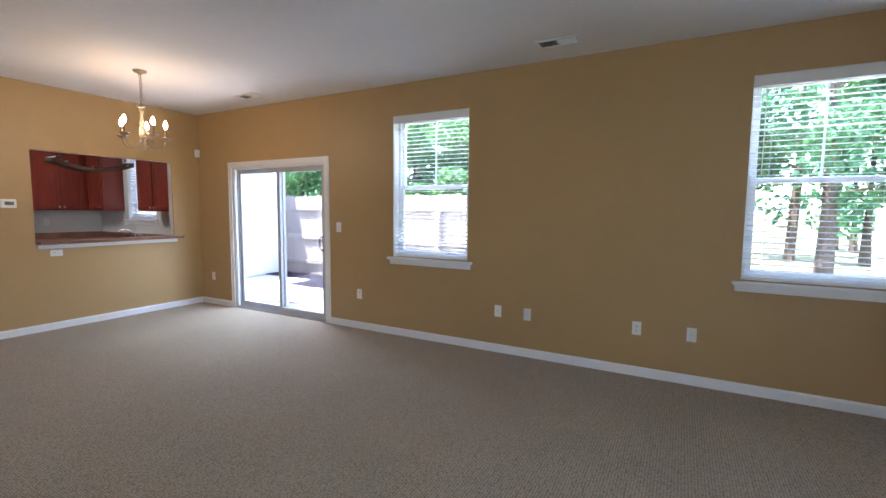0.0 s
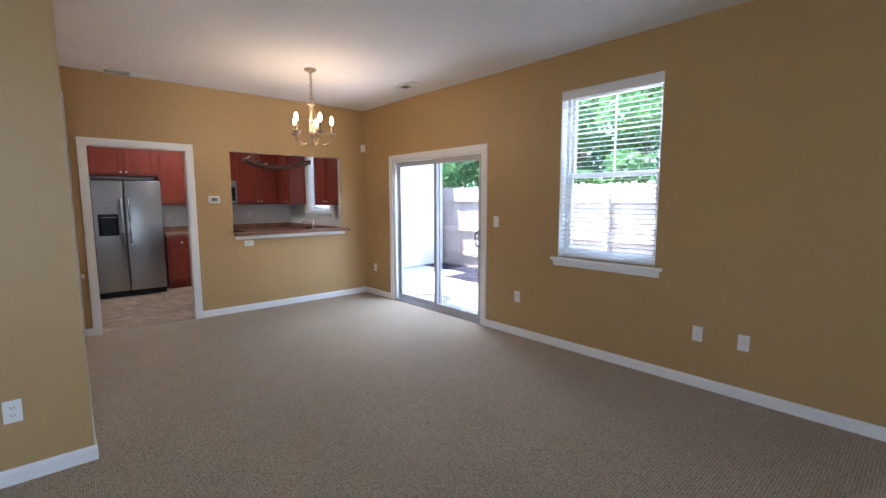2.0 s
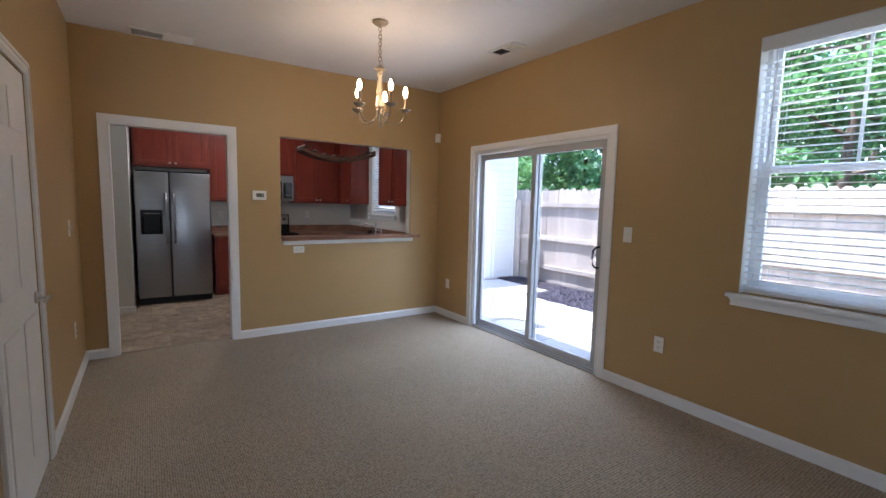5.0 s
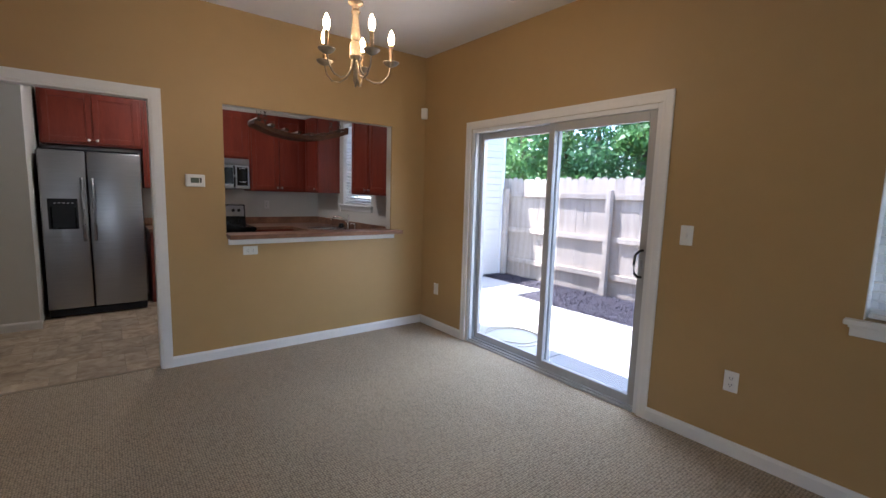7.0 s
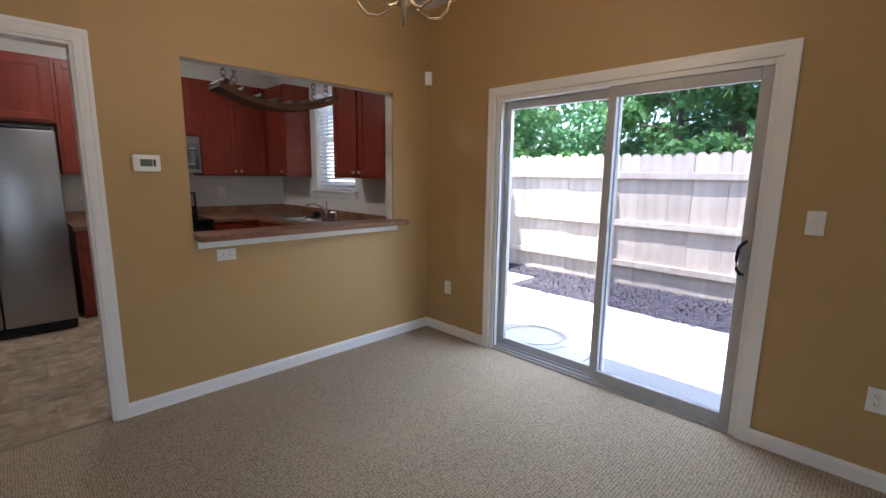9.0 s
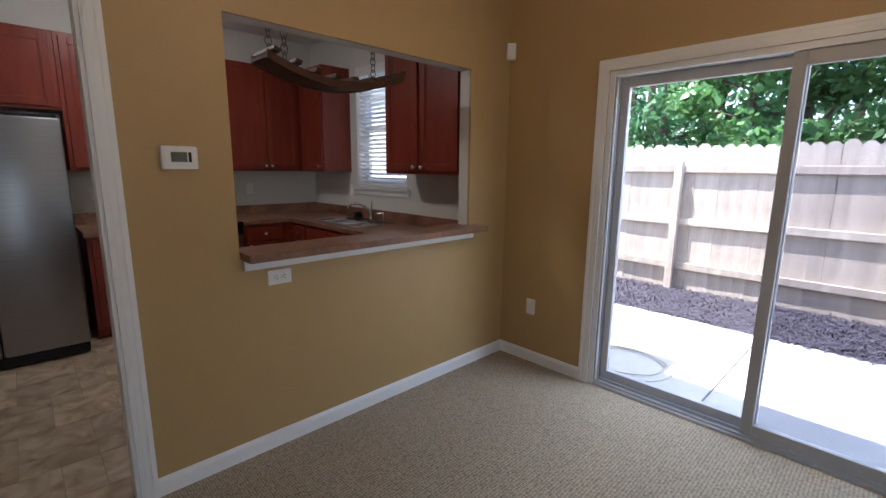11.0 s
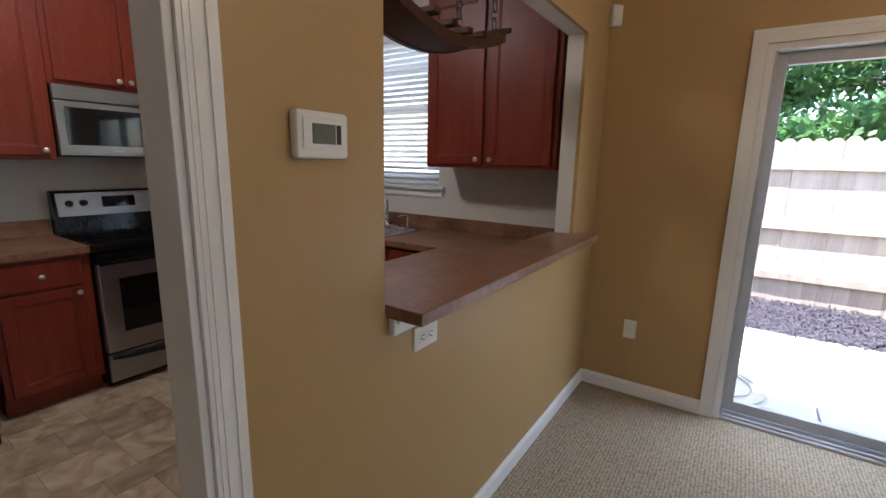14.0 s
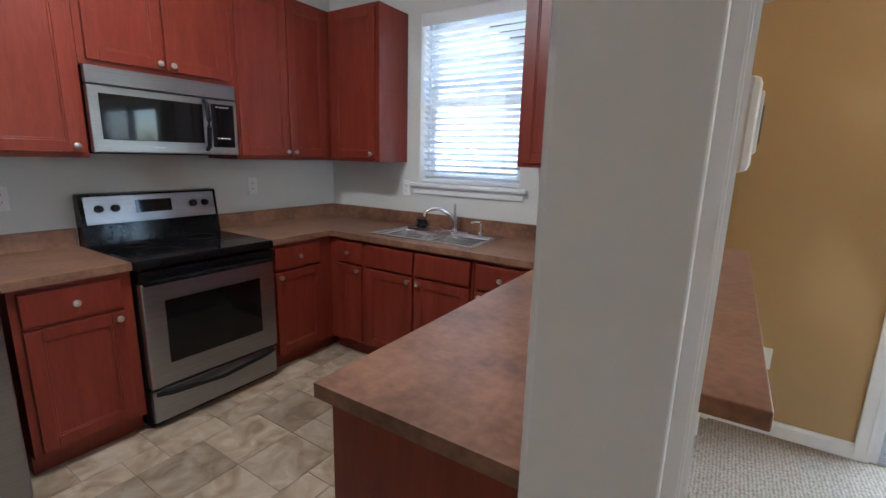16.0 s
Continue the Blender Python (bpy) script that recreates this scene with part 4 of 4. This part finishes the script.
rb = [bm.verts.new((RW, y, z)) for y, z in prof]
for i in range(len(prof)):
    bm.faces.new((ra[i], ra[(i + 1) % len(prof)], rb[(i + 1) % len(prof)], rb[i]))
bm.faces.new(ra)
bm.faces.new(rb)
done("backguard", bm, BLACK, rg)
slope = math.degrees(math.atan2(0.025, 0.175))
cp = base("control_panel", pose(0, dp - 0.0855, 1.03, -slope), "", "")
cp.parent = rg
box("fascia", (0.02, -0.006, 0.0), (RW - 0.02, 0.0, 0.155), STEEL_H, cp, 0.004)
box("clock_display", (0.27, -0.009, 0.05), (0.47, -0.005, 0.125), DARKGLASS, cp, 0.003)
for kx in (0.085, 0.165, 0.60, 0.675):
    cyl("knob", (kx, -0.005, 0.085), (kx, -0.03, 0.085), 0.022, BLACKP, cp, r2=0.018)

# over-the-range microwave
MZ0, MZ1, MXF = 1.42, 1.835, -9.07
mw = base("microwave", pose(MXF, RY0 - 0.002, 0, 0, 0, 90), "stainless over-the-range microwave with black window", "microwave")
md = MXF - XB
box("body", (0.0, 0.02, MZ0), (RW, md - 0.002, MZ1), BLACK, mw, 0.003)
box("vent_panel", (0.0, -0.012, MZ1 - 0.085), (RW, 0.02, MZ1), STEEL_H, mw, 0.006)
box("door", (0.0, -0.016, MZ0 + 0.006), (0.575, 0.02, MZ1 - 0.089), STEEL_H, mw, 0.006)
tagged(box("door_window", (0.045, -0.0195, MZ0 + 0.07), (0.55, -0.015, MZ1 - 0.125), DARKGLASS, mw, 0.004), "black glass window")
box("control_side", (0.577, -0.016, MZ0 + 0.006), (RW, 0.02, MZ1 - 0.089), STEEL_H, mw, 0.006)
box("keypad", (0.60, -0.0195, MZ0 + 0.05), (RW - 0.022, -0.015, MZ1 - 0.115), DARKGLASS, mw, 0.003)
for r_ in range(2):
    for c_ in range(4):
        box("key_mark", (0.628 + c_ * 0.022, -0.0205, 1.70 - r_ * 0.18), (0.642 + c_ * 0.022, -0.019, 1.706 - r_ * 0.18), PLASTIC, mw)
tube("handle", [(0.565, -0.014, MZ0 + 0.035), (0.562, -0.045, MZ0 + 0.055), (0.56, -0.058, MZ0 + 0.16), (0.56, -0.058, MZ1 - 0.21), (0.562, -0.045, MZ1 - 0.125), (0.565, -0.014, MZ1 - 0.105)],
     0.013, BLACKP, mw, 10)
box("maker_mark", (0.27, -0.0175, MZ0 + 0.035), (0.33, -0.0155, MZ0 + 0.042), ALU, mw)

# refrigerator
FY0, FW, FXF, FH = 0.955, 0.875, -8.55, 1.775
fr = base("refrigerator", pose(FXF, FY0, 0, 0, 0, 90), "stainless side-by-side refrigerator with black dispenser", "refrigerator")
box("body", (0.003, 0.075, 0.02), (FW - 0.003, FXF - XB - 0.03, FH - 0.01), BLACKP, fr, 0.006)
box("toe_grille", (0.01, 0.03, 0.015), (FW - 0.01, 0.075, 0.085), BLACKP, fr, 0.003)
box("hinge_cover", (0.02, 0.02, FH - 0.012), (FW - 0.02, 0.12, FH + 0.02), BLACKP, fr, 0.006)
SPL = 0.388
for nm, a, b in (("freezer_door", 0.0, SPL - 0.003), ("fridge_door", SPL + 0.003, FW)):
    bm = bmesh.new()
    add_box(bm, (a, 0.0, 0.095), (b, 0.07, FH), 0.018)
    dr = done(nm, bm, STEEL, fr, True)
    hx = SPL - 0.045 if nm == "freezer_door" else SPL + 0.045
    tube("handle", [(hx, 0.004, 0.83), (hx, -0.045, 0.86), (hx, -0.062, 1.0), (hx, -0.066, 1.17), (hx, -0.062, 1.33), (hx, -0.045, 1.46), (hx, 0.004, 1.49)], 0.0145, STEEL, dr, 10)
box("dispenser_panel", (0.055, -0.006, 0.955), (0.30, 0.004, 1.275), BLACKP, fr, 0.004)
boxes("dispenser_frame", [((0.075, -0.012, 0.96), (0.09, -0.004, 1.19)), ((0.27, -0.012, 0.96), (0.285, -0.004, 1.19)), ((0.075, -0.02, 0.955), (0.285, -0.004, 0.97))], BLACK, fr, 0.002)
bm = bmesh.new()
for i in range(5):
    add_box(bm, (0.105 + i * 0.036, -0.0075, 1.225), (0.122 + i * 0.036, -0.0055, 1.231))
done("dispenser_lights", bm, PLASTIC, fr)

# hanging barrel-stave rack
rk = base("hanging_rack", pose(-6.86, 3.045, 2.0, 0, 0, 0), "dark oak barrel-stave wine glass rack hung on chains", "rack")
HL = 0.46
def sag(u):
    return 0.10 * (u * u) - 0.05
for sx in (-0.10, 0.10):
    bm = bmesh.new()
    n = 14
    rows = []
    for i in range(n + 1):
        u = -1 + 2 * i / n
        hw = 0.013
        y, z = u * HL, sag(u)
        rows.append([bm.verts.new((sx + dx, y, z + dz)) for dx, dz in ((-hw, -0.03), (hw, -0.03), (hw, 0.012), (-hw, 0.012))])
    for p, q in zip(rows, rows[1:]):
        for k in range(4):
            bm.faces.new((p[k], p[(k + 1) % 4], q[(k + 1) % 4], q[k]))
    bm.faces.new(rows[0])
    bm.faces.new(rows[-1])
    done("stave_rail", bm, STAVE, rk)
bm = bmesh.new()
rows = []
for i in range(15):
    u = -1 + 2 * i / 14
    hw = 0.085
    rows.append([bm.verts.new((dx, u * HL, sag(u) - 0.012 + dz)) for dx, dz in ((-hw, -0.012), (hw, -0.012), (hw, 0.006), (-hw, 0.006))])
for p, q in zip(rows, rows[1:]):
    for k in range(4):
        bm.faces.new((p[k], p[(k + 1) % 4], q[(k + 1) % 4], q[k]))
bm.faces.new(rows[0])
bm.faces.new(rows[-1])
done("stave_board", bm, STAVE, rk)
for i in range(8):
    u = -0.93 + 1.86 * i / 7
    sl = box("slat", (-0.155, -0.02, 0), (0.155, 0.02, 0.024), STAVE, rk, 0.004)
    sl.matrix_basis = pose(0, u * HL, sag(u) + 0.014, math.degrees(math.atan(0.2 * u / HL)), 0, 0)
for y in (-0.36, 0.36):
    for x in (-0.10, 0.10):
        chain("chain", (x, y, sag(y / HL) + 0.01), (x, y, H - 2.0 - 0.004), rk, IRON, link=0.05, r=0.0028)

# kitchen ceiling light, unseen, added to brighten the kitchen
kl = base("ceiling_light_added", pose(-8.0, 2.2, H), "flush white ceiling light added unseen to brighten the kitchen", "ceiling lamp")
bm = bmesh.new()
add_lathe(bm, [(0.0, -0.001), (0.19, -0.001), (0.19, -0.025), (0.175, -0.03), (0.0, -0.03)], 28)
done("pan", bm, TRIM, kl, True)
bm = bmesh.new()
add_lathe(bm, [(0.168, -0.031), (0.16, -0.055), (0.12, -0.085), (0.06, -0.10), (0.0, -0.104)], 28)
tagged(done("diffuser", bm, KFILL, kl, True), "glowing white diffuser")

# vinyl tiles
def tile_mesh(w, l):
    bm = bmesh.new()
    add_box(bm, (0.0015, 0.0015, -0.004), (w - 0.0015, l - 0.0015, 0.0), 0.0008)
    me = bpy.data.meshes.new("tile")
    bm.to_mesh(me)
    bm.free()
    me.materials.append(VINYL)
    return me


T = 0.305
sizes = {}
def tile(x, y, w, l):
    key = (round(w, 3), round(l, 3))
    if key not in sizes:
        sizes[key] = tile_mesh(w, l)
    o = new("tile", sizes[key])
    o.parent = kfloor
    o.location = (x, y, 0.0)


x = XB
col = 0
while x < X - 0.05 - 0.001:
    w = min(T if col % 3 else T / 2, X - 0.05 - x)
    y = -1.2 - (T * 0.5 if col % 2 else 0)
    k = 0
    while y < W:
        l = T if (k + col) % 4 else T * 0.5
        a, b = max(y, -1.2), min(y + l, W)
        if b - a > 0.02 and not (x < -9.0 and b < 0.9):
            tile(x, a, w, b - a)
        y += l
        k += 1
    x += w
    col += 1

# ---- outdoors ----
PZ = -0.12
patio = struct(box("pavement_patio_base", (-8.6, WO, -0.24), (-1.2, 6.58, PZ - 0.03), CONCRETE), "concrete patio bed", "patio")
for a, b in ((-8.6, -6.9), (-6.9, -5.1), (-5.1, -3.3), (-3.3, -1.2)):
    s = box("slab", (a + 0.006, WO + 0.01, PZ - 0.03), (b - 0.006, 6.58, PZ), CONCRETE, patio, 0.006)

box("slab", (-8.6, 6.592, PZ - 0.03), (-7.2, 7.25, PZ), CONCRETE, patio, 0.006)

# mulch bed
mulch = tagged(box("mulch_bed", (-8.9, 6.585, -0.25), (-1.0, 8.0, PZ - 0.03), MULCH), "dark shredded bark mulch along the fence", "mulch", kind="stuff")
rng = np.random.default_rng(3)
def chips(n, x0, x1, y0, y1, z0, z1):
    vs, fs = [], []
    for i in range(n):
        c = np.array((rng.uniform(x0, x1), rng.uniform(y0, y1), rng.uniform(z0, z1)))
        if c[1] < y0 + 0.05 + 0.08 * math.sin(c[0] * 3.1) ** 2 and rng.random() < 0.6:
            continue
        if c[0] < -7.12 and c[1] < 7.3:
            continue
        d = rng.normal(size=3) * (1, 1, 0.35)
        d /= np.linalg.norm(d)
        s = np.cross(d, (0, 0, 1))
        s /= np.linalg.norm(s) + 1e-6
        u = np.cross(s, d)
        L, Wd, Hh = rng.uniform(0.018, 0.05), rng.uniform(0.004, 0.009), rng.uniform(0.003, 0.006)
        k = len(vs)
        for p, q, r in ((-1, -1, 0), (1, -0.6, 0), (1, 0.6, 0), (-1, 1, 0), (0, 0, 1)):
            vs.append(tuple(c + d * L * p + s * Wd * q + u * Hh * r))
        fs += [(k, k + 1, k + 4), (k + 1, k + 2, k + 4), (k + 2, k + 3, k + 4), (k + 3, k, k + 4)]
    me = bpy.data.meshes.new("chips")
    me.from_pydata(vs, [], fs)
    me.materials.append(MULCH)
    return me


mc = tagged(new("bark_chips", chips(26000, -8.9, -2.0, 6.5, 7.85, PZ - 0.03, PZ + 0.02)), kind="stuff")
mc.parent = mulch

# fence with rails on this side
FYB = 7.84
fence = base("wooden_fence", pose(0, FYB, 0), "weathered pale dog-eared privacy fence with three rails", "fence")
def board_mesh(w):
    bm = bmesh.new()
    t, top, ear = 0.018, 1.775, 0.04
    prof = [(0, -0.16), (w, -0.16), (w, top - ear), (w - ear, top), (ear, top), (0, top - ear)]
    a = [bm.verts.new((px, 0, pz)) for px, pz in prof]
    b = [bm.verts.new((px, t, pz)) for px, pz in prof]
    bm.faces.new(a)
    bm.faces.new(list(reversed(b)))
    for i in range(len(prof)):
        j = (i + 1) % len(prof)
        bm.faces.new((a[i], a[j], b[j], b[i]))
    bmesh.ops.recalc_face_normals(bm, faces=bm.faces[:])
    me = bpy.data.meshes.new("board")
    bm.to_mesh(me)
    bm.free()
    me.materials.append(FENCEW)
    return me


bms = board_mesh(0.136)
x = -10.2
while x < -1.95:
    o = new("board", bms)
    o.parent = fence
    o.matrix_basis = pose(x, random.uniform(0, 0.006), random.uniform(-0.02, 0.02), 0, random.uniform(-0.12, 0.12), 0)
    x += 0.1375
for px in (-8.62, -6.38, -4.22, -2.08):
    box("post", (px - 0.045, -0.13, -0.24), (px + 0.045, -0.04, 1.57), FENCEW, fence, 0.006)
for z in (0.20, 0.79, 1.47):
    for a, b in ((-10.2, -8.62), (-8.62, -6.38), (-6.38, -4.22), (-4.22, -2.0)):
        box("rail", (a + 0.003, -0.04, z - 0.045), (b - 0.003, -0.001, z + 0.045), FENCEW, fence, 0.005)

# storage shed with lap siding, its door towards the patio
SHX, SHY, SHL = -8.7, 5.55, 2.2
shed = base("storage_shed", pose(SHX, SHY, 0, 0, 0, 90), "pale lap-sided storage shed with white door", "shed")
box("wall", (0, 0, -0.25), (SHL, 1.9, 2.75), SIDING, shed)
bm = bmesh.new()
prof = [(0.0, 0.0), (-0.016, 0.004), (-0.002, 0.125), (0.0, 0.125)]
va = [bm.verts.new((0, y, z)) for y, z in prof]
vb = [bm.verts.new((1, y, z)) for y, z in prof]
for i in range(4):
    bm.faces.new((va[i], va[(i + 1) % 4], vb[(i + 1) % 4], vb[i]))
bm.faces.new(va)
bm.faces.new(vb)
first = done("siding_board", bm, SIDING, shed)
DX0, DX1 = 0.75, 1.55
for i in range(23):
    z = -0.1 + i * 0.125
    for a, b in ((0.07, DX0 - 0.08), (DX1 + 0.08, SHL - 0.07)) if z < 2.1 else ((0.07, SHL - 0.07),):
        s = first if (i == 0 and a < 0.1) else new("siding_board", first.data)
        s.parent = shed
        s.matrix_basis = Matrix.LocRotScale((a, -0.001, z), None, (b - a, 1, 1))
boxes("trim_board", [((SHL - 0.07, -0.02, -0.2), (SHL, -0.001, 2.75)), ((0, -0.02, -0.2), (0.07, -0.001, 2.75)), ((DX0 - 0.08, -0.022, -0.1), (DX0, -0.002, 2.13)),
                     ((DX1, -0.022, -0.1), (DX1 + 0.08, -0.002, 2.13)), ((DX0, -0.022, 2.05), (DX1, -0.002, 2.13))], TRIM, shed, 0.003)
bm = bmesh.new()
add_panel_door(bm, DX0 + 0.004, DX1 - 0.004, -0.09, 2.045, st=0.11, t=0.014)
done("door", bm, TRIM, shed, m=pose(0, -0.002, 0))
box("roof", (-0.1, -0.15, 2.75), (SHL + 0.1, 2.0, 2.85), BARK, shed, 0.01)

# brick pier beside the patio door
pier = base("brick_pier", pose(-6.62, WO, 0), "tan brick pier beside the patio door", "pier")
box("core", (0.008, 0.0, -0.24), (0.402, 0.332, 2.85), MORTAR, pier)
bm = bmesh.new()
add_box(bm, (0, 0, 0), (0.194, 0.09, 0.057), 0.004)
bk = done("brick", bm, BRICK, pier)
bk.matrix_basis = pose(0.30, 0.0, -0.23)
for i in range(46):
    z = -0.235 + i * 0.067
    # faces towards the patio and the garden
    off = 0.0 if i % 2 else -0.1
    y = 0.002 + off
    while y < 0.32:
        a, b = max(y, 0.002), min(y + 0.194, 0.335)
        if b - a > 0.03:
            o = new("brick", bk.data)
            o.parent = pier
            o.matrix_basis = Matrix.Translation((0.41, a, z)) @ Matrix.Rotation(radians(90), 4, "Z") @ Matrix.Diagonal(((b - a) / 0.194, 0.9, 1, 1))
        y += 0.204
    for k in range(2):
        o = new("brick", bk.data)
        o.parent = pier
        o.matrix_basis = Matrix.Translation((0.004 + k * 0.16 + (0.0 if i % 2 else 0.0), 0.262, z)) @ Matrix.Diagonal((0.77, 0.88, 1, 1))
bpy.data.objects.remove(bk)

# garden hose coil on the patio
bm = bmesh.new()
pts = []
for i in range(70):
    t = i / 69
    a = radians(30 + 1000 * t)
    r = 0.32 + 0.05 * math.sin(7 * t) + 0.04 * t
    pts.append((-5.74 + 0.05 * math.sin(9 * t) + r * math.cos(a) * 0.95, 5.02 + r * math.sin(a) * 0.85, PZ + 0.012 + 0.006 * (t * 6 % 1)))
add_tube(bm, pts, 0.0055, 6)
hose = done("garden_hose", bm, HOSE, None, True)
tagged(hose, "pale grey coiled garden hose on the patio", "hose")

# white post in the side yard
wp = base("yard_post", pose(1.93, 6.3, -0.2), "white square post standing in the yard", "post")
box("shaft", (-0.06, -0.06, 0), (0.06, 0.06, 1.66), VINYLW, wp, 0.006)
box("cap", (-0.075, -0.075, 1.66), (0.075, 0.075, 1.71), VINYLW, wp, 0.01)

# trees
def leaves_mesh(name, centres, radii, n, size, material, seed):
    g = np.random.default_rng(seed)
    c = np.asarray(centres)
    idx = g.integers(0, len(c), n)
    d = g.normal(size=(n, 3))
    d /= np.linalg.norm(d, axis=1)[:, None]
    rr = np.asarray(radii)[idx] * g.random(n) ** 0.45
    p = c[idx] + d * rr[:, None] * (1, 1, 0.72)
    t = g.normal(size=(n, 3))
    t /= np.linalg.norm(t, axis=1)[:, None]
    b = np.cross(t, g.normal(size=(n, 3)))
    b /= np.linalg.norm(b, axis=1)[:, None] + 1e-9
    s = size * g.uniform(0.55, 1.25, n)[:, None]
    v = np.empty((n * 4, 3))
    v[0::4], v[1::4], v[2::4], v[3::4] = p - t * s, p + b * s * 0.5, p + t * s, p - b * s * 0.5
    me = bpy.data.meshes.new(name)
    me.from_pydata(v.tolist(), [], np.arange(n * 4).reshape(-1, 4).tolist())
    me.materials.append(material)
    return me


def tree(x, y, h, r, n, seed, material, low=0.25, size=0.085):
    g = np.random.default_rng(seed)
    e = base("tree", pose(x, y, -0.2), "leafy green deciduous tree behind the fence", "tree", group="trees behind the fence")
    lean = g.uniform(-0.05, 0.05, 2)
    pts = [(lean[0] * h * t + 0.06 * math.sin(5 * t + seed), lean[1] * h * t, h * t) for t in (0, 0.15, 0.3, 0.5, 0.7, 0.9)]
    r0 = 0.028 * h
    tube("trunk", pts, [r0, r0 * 0.85, r0 * 0.7, r0 * 0.5, r0 * 0.3, r0 * 0.12], BARK, e, 9)
    cs, rs = [], []
    bm = bmesh.new()
    for i in range(16):
        t = low + (0.93 - low) * i / 15
        a = i * 2.4 + g.uniform(-0.4, 0.4)
        reach = r * (0.45 + 0.75 * math.sin(math.pi * min(1, 0.15 + t * 0.85))) * g.uniform(0.6, 1.1)
        p0 = Vector((lean[0] * h * t, lean[1] * h * t, h * t))
        tip = p0 + Vector((math.cos(a) * reach, math.sin(a) * reach, reach * g.uniform(-0.05, 0.5)))
        add_tube(bm, [p0, p0.lerp(tip, 0.5) + Vector((0, 0, 0.06 * reach)), tip], [r0 * 0.25, r0 * 0.15, r0 * 0.05], 6)
        for f in (0.55, 0.8, 1.0):
            q = p0.lerp(tip, f) + Vector(g.normal(size=3) * 0.12 * r)
            cs.append(tuple(q))
            rs.append(r * g.uniform(0.2, 0.38))
    done("limb", bm, BARK, e, True)
    cr = new("crown", leaves_mesh("crown", cs, rs, n, size, material, seed))
    cr.parent = e
    tagged(cr, kind="stuff")
    return e


for i, (x, y, h, r, mtl) in enumerate(((-13.2, 10.8, 6.5, 1.9, LEAF1), (-10.6, 10.2, 5.6, 1.7, LEAF2), (-8.2, 11.6, 7.0, 2.0, LEAF1), (-6.2, 10.0, 4.6, 1.5, LEAF2), (-5.9, 12.8, 7.5, 2.1, LEAF1),
                                      (-3.9, 10.3, 5.4, 1.7, LEAF2), (-2.2, 12.2, 7.0, 2.0, LEAF1), (0.2, 13.2, 6.5, 1.8, LEAF2), (2.8, 12.4, 6.8, 1.9, LEAF1), (5.4, 13.8, 7.2, 2.0, LEAF2))):
    tree(x, y, h, r, 9000, 11 + i, mtl, low=0.16 if x < -1 else 0.3)

# far woods: many stems and foliage, too many to count
g = np.random.default_rng(5)
cs, rs = [], []
bm = bmesh.new()
for i in range(60):
    x, y = g.uniform(-34, 26), g.uniform(16, 27)
    h = g.uniform(7, 13)
    add_tube(bm, [(x, y, -0.2), (x + g.uniform(-0.2, 0.2), y, h * 0.5), (x + g.uniform(-0.4, 0.4), y, h)], [0.17, 0.12, 0.04], 7)
    for k in range(9):
        cs.append((x + g.normal() * 1.3, y + g.normal() * 1.1, h * g.uniform(0.12, 1.0)))
        rs.append(g.uniform(0.7, 1.6))
woods = done("far_woods", bm, BARK, None, True)
tagged(woods, "dense green woods beyond the yard", "woods", kind="stuff")
fl = new("foliage", leaves_mesh("foliage", cs, rs, 60000, 0.17, LEAF1, 77))
fl.parent = woods
tagged(fl, kind="stuff")
